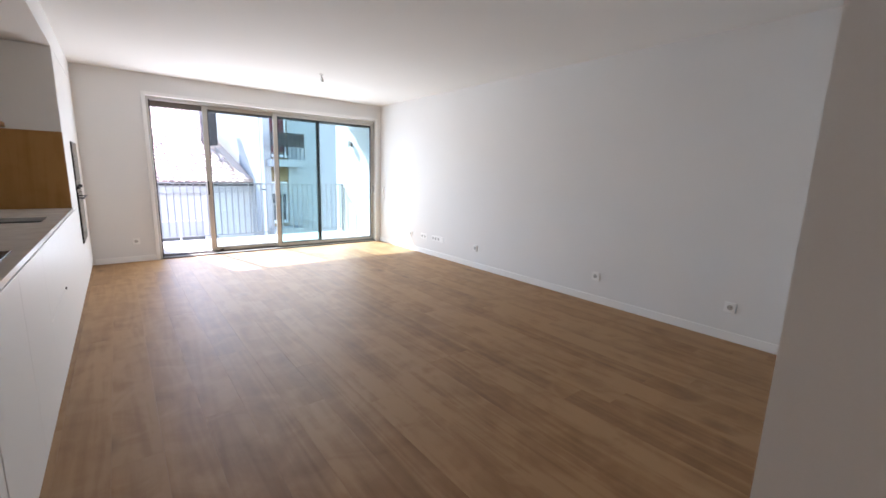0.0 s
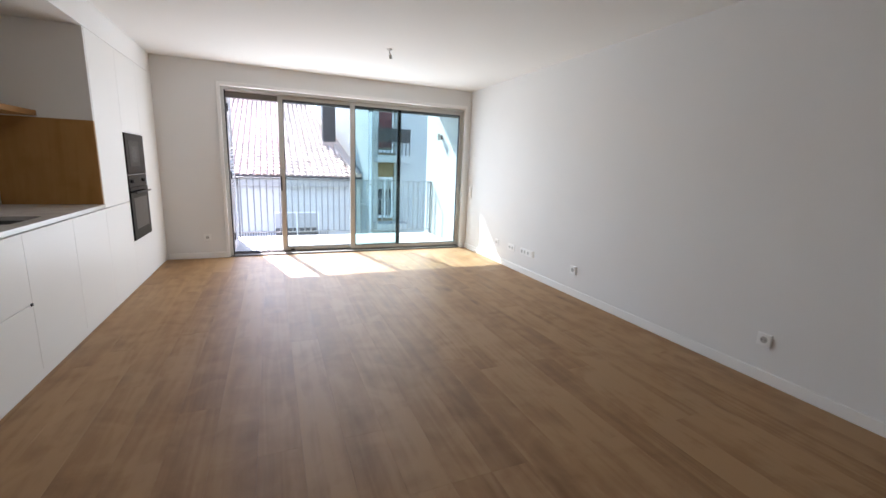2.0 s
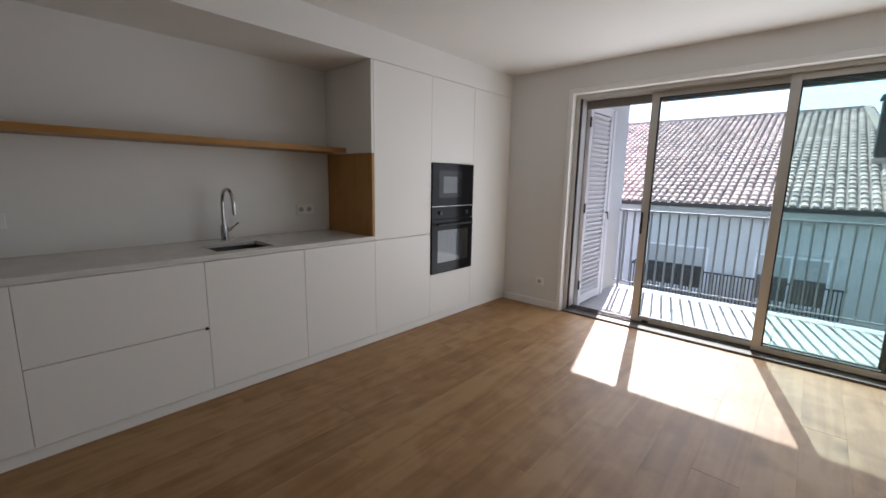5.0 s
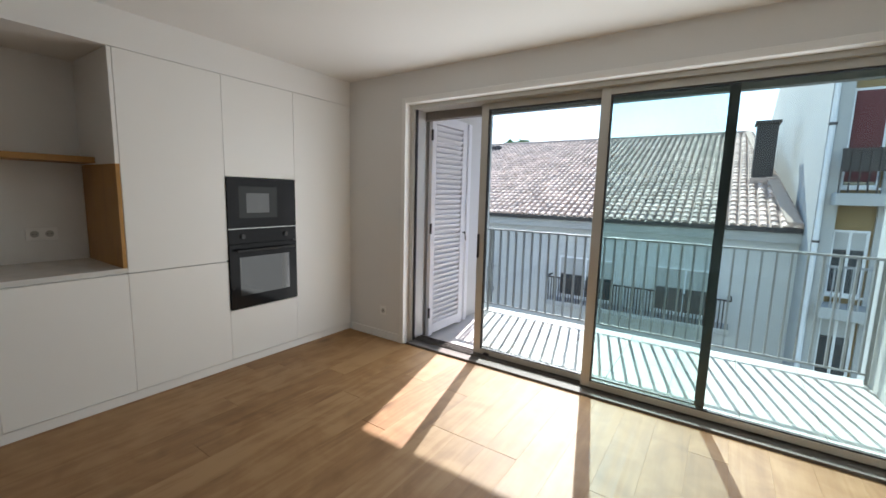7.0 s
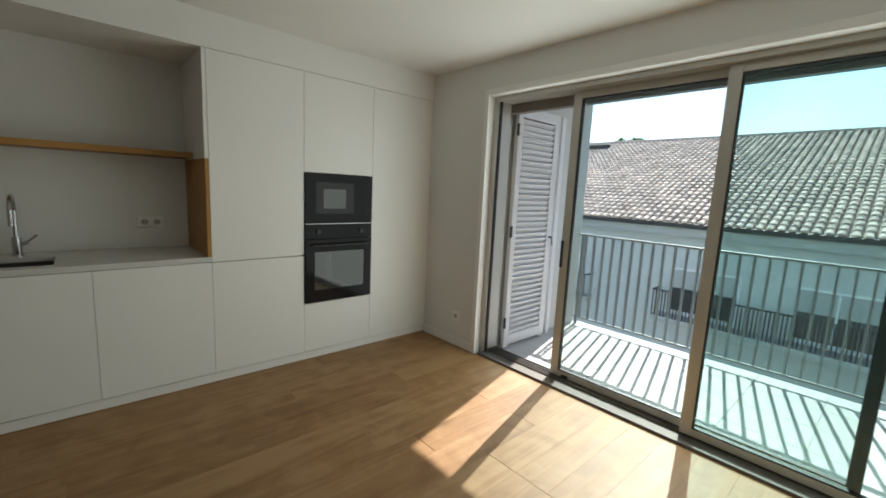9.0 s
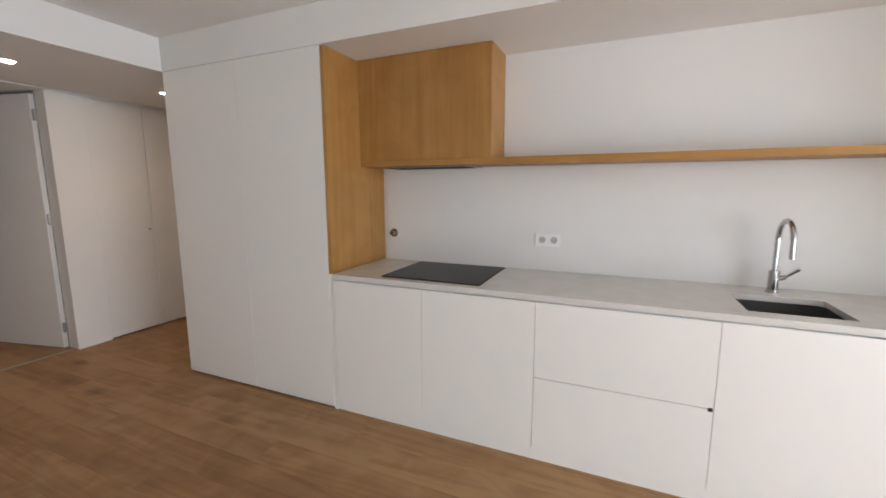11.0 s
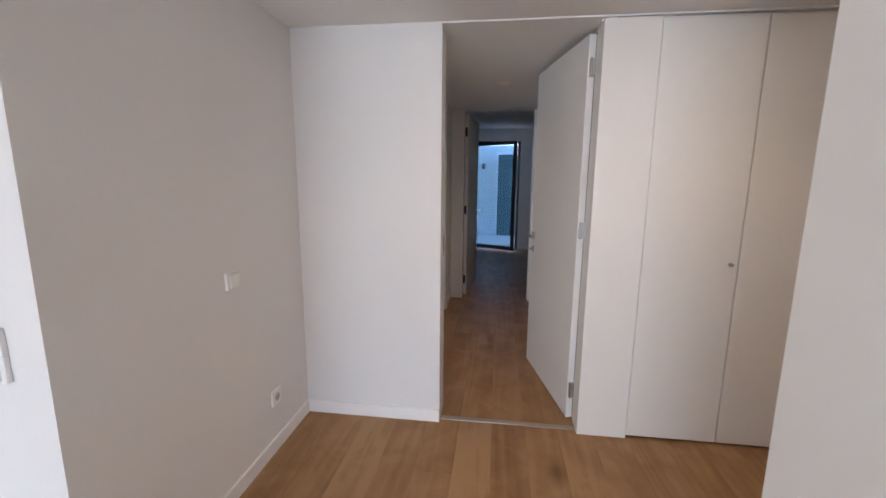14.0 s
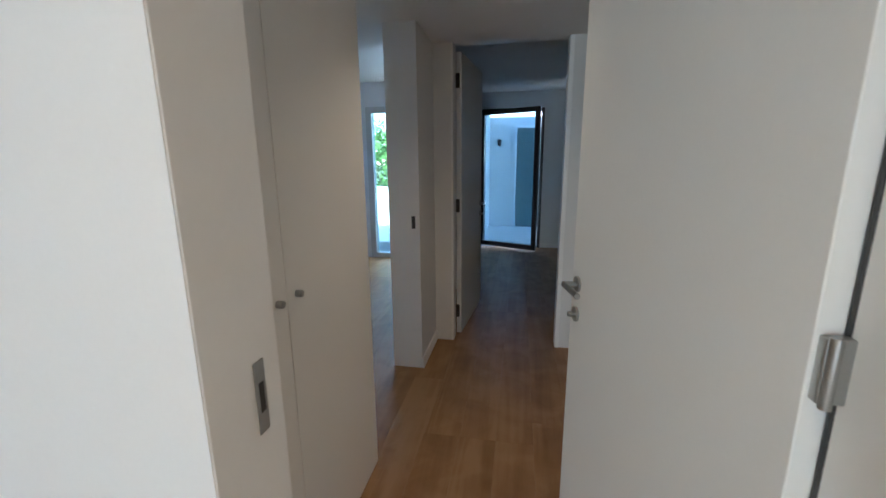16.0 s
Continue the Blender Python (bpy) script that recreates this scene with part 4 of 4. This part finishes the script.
# barrel tiles: rows of overlapping half rounds, each a little uneven
tm = bpy.data.meshes.new("roof_tiles")
tv, tf = [], []
rng = random.Random(4)
slope = Vector((0, RYY - EY, RZ - EZ))
run = slope.length
sd = slope.normalized()
sn = Vector((0, -sd.z, sd.y))
rows_n, pitch = 30, 0.262
step = run / rows_n
for c in range(int(18.9 / pitch)):
    xc = 0.80 - c * pitch
    for r in range(rows_n):
        edge = 0.87 - 1.12 * (r + 0.5) / rows_n
        if xc > edge - 0.05:
            continue
        base = Vector((xc + rng.uniform(-0.008, 0.008), EY, EZ - 0.02)) + sd * (r * step - 0.03)
        lift = rng.uniform(0.0, 0.012)
        i0 = len(tv)
        for s_, rad, up in ((0.0, 0.088, 0.035 + lift), (step + 0.05, 0.072, 0.0)):
            for k in range(5):
                a = math.pi * k / 4
                tv.append(base + sd * s_ + Vector((1, 0, 0)) * (math.cos(a) * rad * 1.15) + sn * (math.sin(a) * rad * 0.78 + up))
        for k in range(4):
            tf.append((i0 + k, i0 + k + 1, i0 + 6 + k, i0 + 5 + k))
        tf.append(tuple(i0 + k for k in range(4, -1, -1)))
tm.from_pydata([tuple(v) for v in tv], [], tf)
# clay colour raised above real clay so the grazed slope looks sunlit
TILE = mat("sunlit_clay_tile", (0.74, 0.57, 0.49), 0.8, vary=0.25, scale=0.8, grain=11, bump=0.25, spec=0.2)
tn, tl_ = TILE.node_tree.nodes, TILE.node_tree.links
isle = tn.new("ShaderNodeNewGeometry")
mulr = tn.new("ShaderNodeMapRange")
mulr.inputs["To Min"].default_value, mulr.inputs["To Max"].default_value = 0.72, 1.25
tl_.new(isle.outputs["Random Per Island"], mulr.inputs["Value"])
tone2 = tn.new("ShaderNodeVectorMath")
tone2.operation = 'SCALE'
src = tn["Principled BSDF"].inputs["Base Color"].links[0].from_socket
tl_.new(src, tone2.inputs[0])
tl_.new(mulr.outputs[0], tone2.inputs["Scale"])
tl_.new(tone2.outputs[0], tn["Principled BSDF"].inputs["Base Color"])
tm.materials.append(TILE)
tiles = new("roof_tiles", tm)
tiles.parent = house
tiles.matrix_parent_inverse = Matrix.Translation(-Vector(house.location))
tagged(tiles, "clay barrel tiles, coloured paler to look sunlit", kind="stuff")
hip = bmesh.new()
for k in range(26):
    a = Vector((0.87, EY, EZ)).lerp(Vector((-0.25, RYY, RZ)), k / 26)
    b = Vector((0.87, EY, EZ)).lerp(Vector((-0.25, RYY, RZ)), (k + 1.15) / 26)
    rod(hip, a + Vector((0, 0, 0.03)), b, 0.13, 8, 0.11)
part("hip_tiles", hip, ROOF, house, "row of round hip tiles")
band = bmesh.new()
bv = [band.verts.new(p) for p in ((0.56, EY + 0.02, EZ + 0.02), (0.90, EY + 0.02, EZ + 0.02), (-0.22, RYY, RZ + 0.02), (-0.50, RYY, RZ + 0.02),
                                  (0.56, EY + 0.02, EZ + 0.16), (0.90, EY + 0.02, EZ + 0.16), (-0.22, RYY, RZ + 0.12), (-0.50, RYY, RZ + 0.12))]
for f in ((0, 1, 5, 4), (1, 2, 6, 5), (2, 3, 7, 6), (3, 0, 4, 7), (4, 5, 6, 7)):
    band.faces.new([bv[k] for k in f])
part("verge_band", band, mat("mortar_verge", (0.55, 0.42, 0.34), 0.9, vary=0.1, scale=1.2, grain=12, bump=0.1), house, "smooth tan mortar verge", smooth=False)
part("ridge_tiles", rods(*[((-18 + k * 0.45, RYY, RZ + 0.01), (-18 + k * 0.45 + 0.46, RYY, RZ + 0.03), 0.12) for k in range(39)], seg=8), ROOF, house, "row of round ridge tiles")
part("skylight", boxes((-15.6, -13.9, 22.7, 23.0, 4.36, 4.72), bevel=0.02), DARKMETAL, house, "dark roof window")
chim = thing("chimney", (0.10, 17.3, 2.4), "dark metal-clad chimney on the tiled roof", "chimney")
part("stack", boxes((-0.28, 0.36, 17.0, 17.7, 1.95, 4.30), bevel=0.02), DARKMETAL, chim)
part("cap", boxes((-0.35, 0.43, 16.9, 17.8, 4.30, 4.42), bevel=0.02), DARKMETAL, chim)
part("flashing", boxes((-0.35, 0.43, 16.7, 17.0, 1.98, 2.30), bevel=0.02), ROOF, chim, "reddish flashing")


def street_window(parent, x0, x1, y, z0, z1, blind=None, mull=True):
    """Framed window on a facade that faces the street, with a sill and two panes."""
    f = 0.06
    w = part("window", boxes((x0, x0 + f, y - 0.05, y + 0.02, z0, z1), (x1 - f, x1, y - 0.05, y + 0.02, z0, z1), (x0 + f, x1 - f, y - 0.05, y + 0.02, z1 - f, z1), (x0 + f, x1 - f, y - 0.05, y + 0.02, z0, z0 + f),
                             *([((x0 + x1) / 2 - 0.03, (x0 + x1) / 2 + 0.03, y - 0.045, y + 0.02, z0 + f, z1 - f)] if mull else [])), SHUTTER, parent, "white window frame", smooth=False)
    part("pane", boxes((x0 + f, x1 - f, y - 0.015, y - 0.005, z0 + f, z1 - f)), PANE, w, "dark reflecting glass", smooth=False)
    part("sill", boxes((x0 - 0.05, x1 + 0.05, y - 0.12, y - 0.051, z0 - 0.06, z0)), SHUTTER, w, "pale sill", smooth=False)
    if blind:
        part("blind", boxes((x0 + f, x1 - f, y - 0.04, y - 0.016, z0 + (z1 - z0) * blind, z1 - f)), REDBLIND if blind < 0.3 else FLATWALL, w, "lowered blind", smooth=False)
    return w


def street_balcony(parent, x0, x1, y, z, depth, height):
    s = part("balcony", boxes((x0, x1, y - depth, y, z - 0.2, z), bevel=0.02), FLATWALL, parent, "projecting white balcony slab")
    n = int((x1 - x0) / 0.10)
    part("balcony_rail", boxes((x0, x1, y - depth, y - depth + 0.04, z + height - 0.05, z + height), (x0, x0 + 0.04, y - depth + 0.04, y, z + height - 0.05, z + height), (x1 - 0.04, x1, y - depth + 0.04, y, z + height - 0.05, z + height),
                               *[(x0 + 0.02 + k * (x1 - x0 - 0.04) / n, x0 + 0.055 + k * (x1 - x0 - 0.04) / n, y - depth + 0.01, y - depth + 0.03, z, z + height - 0.05) for k in range(n)]), DARKMETAL, s, "dark iron balustrade", smooth=False)


for x0, x1, z0, z1 in ((-2.85, -0.95, -2.55, -0.95), (-6.3, -4.2, -2.55, -0.95), (-11.2, -9.9, -2.45, -0.95), (-15.5, -14.0, -2.45, -0.95),
                       (-2.85, -0.95, -6.2, -4.2), (-6.3, -4.2, -6.2, -4.2), (-11.2, -9.9, -6.2, -4.2)):
    street_window(house, x0, x1, 13.35, z0, z1, 0.55)
street_balcony(house, -6.6, -0.55, 13.35, -2.65, 0.75, 0.95)
street_balcony(house, -11.4, -9.2, 13.35, -2.65, 0.6, 0.95)
street_balcony(house, -6.6, -0.55, 13.35, -6.3, 0.75, 0.95)

flats = thing("apartment_building", (3.8, 12.0, -9.0), "white and ochre apartment building with balconies", "building")
side = bmesh.new()
sv = [side.verts.new(p) for p in ((0.947, 12.0, -9), (0.947, 34.2, -9), (0.947, 34.2, 5.0), (0.947, 22.4, 10.0), (0.947, 12.0, 14.0))]
se = [side.verts.new((1.363, v.co.y, v.co.z)) for v in sv]
side.faces.new(sv)
side.faces.new(se[::-1])
for k in range(5):
    side.faces.new((sv[k], sv[(k + 1) % 5], se[(k + 1) % 5], se[k]))
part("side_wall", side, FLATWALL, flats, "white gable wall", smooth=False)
part("front_wall", boxes((1.364, 2.166, 12.0, 12.4, -9, 14.0)), OCHRE, flats, "ochre window bay", smooth=False)
part("front_wall", boxes((2.167, 10.0, 11.9, 12.4, -9, 14.0)), FLATWALL, flats, "white front wall", smooth=False)
part("corner_pilaster", boxes((0.947, 1.363, 11.62, 11.999, -9, 14.0)), FLATWALL, flats, smooth=False)
part("drainpipe", rods(((1.02, 11.54, -9), (1.02, 11.54, 13.6), 0.06), seg=12), SHUTTER, flats, "white drainpipe")
for z in (0.4, 3.4):
    part("pipe_bracket", boxes((0.94, 1.10, 11.46, 11.619, z - 0.03, z + 0.03)), DARKMETAL, flats, "dark pipe bracket")
for z in (1.657, -1.224, 5.84, -4.96):
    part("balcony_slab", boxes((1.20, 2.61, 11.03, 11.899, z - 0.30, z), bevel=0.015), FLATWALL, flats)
    rail = part("balcony_railing", boxes((1.20, 2.61, 11.06, 11.10, z + 1.02, z + 1.08)), DARKMETAL if z > 1 else RAIL, flats, "dark iron balustrade" if z > 1 else "grey iron balustrade", smooth=False)
    for k in range(9):
        part("bar", boxes((1.215 + k * 0.17, 1.245 + k * 0.17, 11.065, 11.095, z, z + 1.02)), DARKMETAL if z > 1 else RAIL, rail, smooth=False)
part("rail_panel", boxes((1.22, 2.59, 11.104, 11.112, 2.18, 2.72)), DARKMETAL, flats, "dark screen behind the balustrade", smooth=False)
street_window(flats, 1.391, 2.111, 11.999, 1.82, 4.3, 0.06, False)
street_window(flats, 1.391, 2.111, 11.999, -1.016, 0.715, 0.7)
street_window(flats, 1.391, 2.111, 11.999, -4.55, -1.57, 0.8)

hill = bmesh.new()
hv = []
for k in range(81):
    x = -700 + k * 17.5
    hgt = 26 + 14 * noise.noise(Vector((k * 0.09, 0.3, 0))) + 5 * noise.noise(Vector((k * 0.5, 2.3, 0)))
    hv.append((hill.verts.new((x, 420, -9)), hill.verts.new((x, 450, hgt)), hill.verts.new((x, 620, hgt * 0.6))))
for a, b in zip(hv, hv[1:]):
    hill.faces.new((a[0], b[0], b[1], a[1]))
    hill.faces.new((a[1], b[1], b[2], a[2]))
structure("backdrop_hill", hill, HILL, "low hazy wooded hills on the horizon", "hill")


def tree(base, trunk_h, spread, height, count, seed, label, leaf_size=0.16):
    """Tapered trunk with limbs and a crown of many loose leaves in uneven clumps."""
    r = random.Random(seed)
    b = Vector(base)
    t = thing("tree", base, label, "tree")
    bm = bmesh.new()
    rod(bm, b, b + Vector((0, 0, trunk_h)), 0.20, 12, 0.10)
    clumps = []
    for k in range(14):
        a = r.uniform(0, 6.28)
        tip = b + Vector((math.cos(a) * spread * r.uniform(0.2, 0.9), math.sin(a) * spread * r.uniform(0.2, 0.9), trunk_h + r.uniform(-0.2, 0.8) * height))
        rod(bm, b + Vector((0, 0, trunk_h * r.uniform(0.6, 1.0))), tip, 0.06, 6, 0.015)
        clumps.append((tip, r.uniform(0.25, 0.5) * spread))
    part("trunk", bm, BARK, t)
    verts, faces = [], []
    for k in range(count):
        c, rad = r.choice(clumps)
        d = Vector((r.gauss(0, 1), r.gauss(0, 1), r.gauss(0, 0.8))).normalized() * rad * r.uniform(0.35, 1.1)
        p = c + d
        u = Vector((r.uniform(-1, 1), r.uniform(-1, 1), r.uniform(-1, 1))).normalized()
        w = u.orthogonal().normalized() * leaf_size * r.uniform(0.4, 0.7)
        u = u * leaf_size * r.uniform(0.7, 1.3)
        i = len(verts)
        verts += [tuple(p - u * 0.5), tuple(p + w * 0.5), tuple(p + u * 0.5), tuple(p - w * 0.5)]
        faces.append((i, i + 1, i + 2, i + 3))
    me = bpy.data.meshes.new("crown")
    me.from_pydata(verts, [], faces)
    me.materials.append(LEAF)
    cr = new("crown", me)
    cr.parent = t
    cr.matrix_parent_inverse = Matrix.Translation(-b)
    BASE[cr] = b


tree((0.5, -22.0, -9.0), 9.0, 3.4, 4.0, 7000, 3, "leafy green garden tree behind the terrace")
tree((4.5, -25.0, -9.0), 9.5, 3.6, 4.5, 7000, 8, "leafy green garden tree behind the terrace")
tree((-2.5, -26.0, -9.0), 9.0, 3.6, 4.5, 6000, 9, "leafy green garden tree behind the terrace")
tree((-29.5, 60.0, -9.0), 17.0, 1.8, 2.2, 1200, 5, "distant dark tree rising above the roof ridge", 0.6)

# ---- boards and tiles, piece by piece ----
floor = thing("floor", (0, 0, 0), "wide matt oak floorboards running to the window", "floor", kind="structure")
PW, PL, GAPW = 0.18562, 1.82, 0.00015
board_cache = {}


def board(x0, y0, y1):
    """One chamfered oak board, its length shared with others of the same cut."""
    ln = round(y1 - y0, 2)
    if ln not in board_cache:
        w, h, c = PW / 2 - GAPW, ln / 2 - GAPW, 0.0004
        bm = bmesh.new()
        lo = [bm.verts.new(p) for p in ((-w, -h, -0.014), (w, -h, -0.014), (w, h, -0.014), (-w, h, -0.014))]
        mi = [bm.verts.new(p) for p in ((-w, -h, -c), (w, -h, -c), (w, h, -c), (-w, h, -c))]
        up = [bm.verts.new(p) for p in ((-w + c, -h + c, 0), (w - c, -h + c, 0), (w - c, h - c, 0), (-w + c, h - c, 0))]
        bm.faces.new(up)
        for a, b in ((lo, mi), (mi, up)):
            for k in range(4):
                bm.faces.new((a[k], a[(k + 1) % 4], b[(k + 1) % 4], b[k]))
        board_cache[ln] = finish(bm, "plank", PLANK, Vector((0, 0, 0)), False)
    ob = new("plank", board_cache[ln])
    ob.location = (x0 + PW / 2, (y0 + y1) / 2, 0)
    ob.parent = floor


def lay(x0, n, y0, y1, seed):
    r = random.Random(seed)
    for i in range(n):
        y = y0
        cut = round(r.choice((0.46, 0.64, 0.82, 1.0, 1.18, 1.36, 1.54, PL)), 2)
        while y < y1 - 0.01:
            e = min(y + cut, y1)
            if y1 - e < 0.12:
                e = y1
            board(x0 + i * PW, y, e)
            y, cut = e, PL


lay(-13 * PW, 13, -6.39, 0.004, 11)
lay(-23 * PW, 10, -7.78, 0.004, 12)
lay(-30 * PW, 7, -7.78, -6.43, 13)
lay(-22 * PW, 6, -13.99, -7.78, 14)
lay(-33 * PW, 11, -13.99, -10.42, 15)
lay(-16 * PW, 20, -12.95, -8.84, 16)

tw, td = 3.44 / 8, 1.48 / 4
tbm = boxes((-tw / 2 + 0.0015, tw / 2 - 0.0015, -td / 2 + 0.0015, td / 2 - 0.0015, 0, 0.012), bevel=0.0012, seg=1)
tile_me = finish(tbm, "tile", TERRACE, Vector((0, 0, 0)), False)
for i in range(8):
    for j in range(4):
        b = new("tile", tile_me)
        b.location = (-3.44 + (i + 0.5) * tw, 0.24 + (j + 0.5) * td, -0.038)
        b.parent = balcony
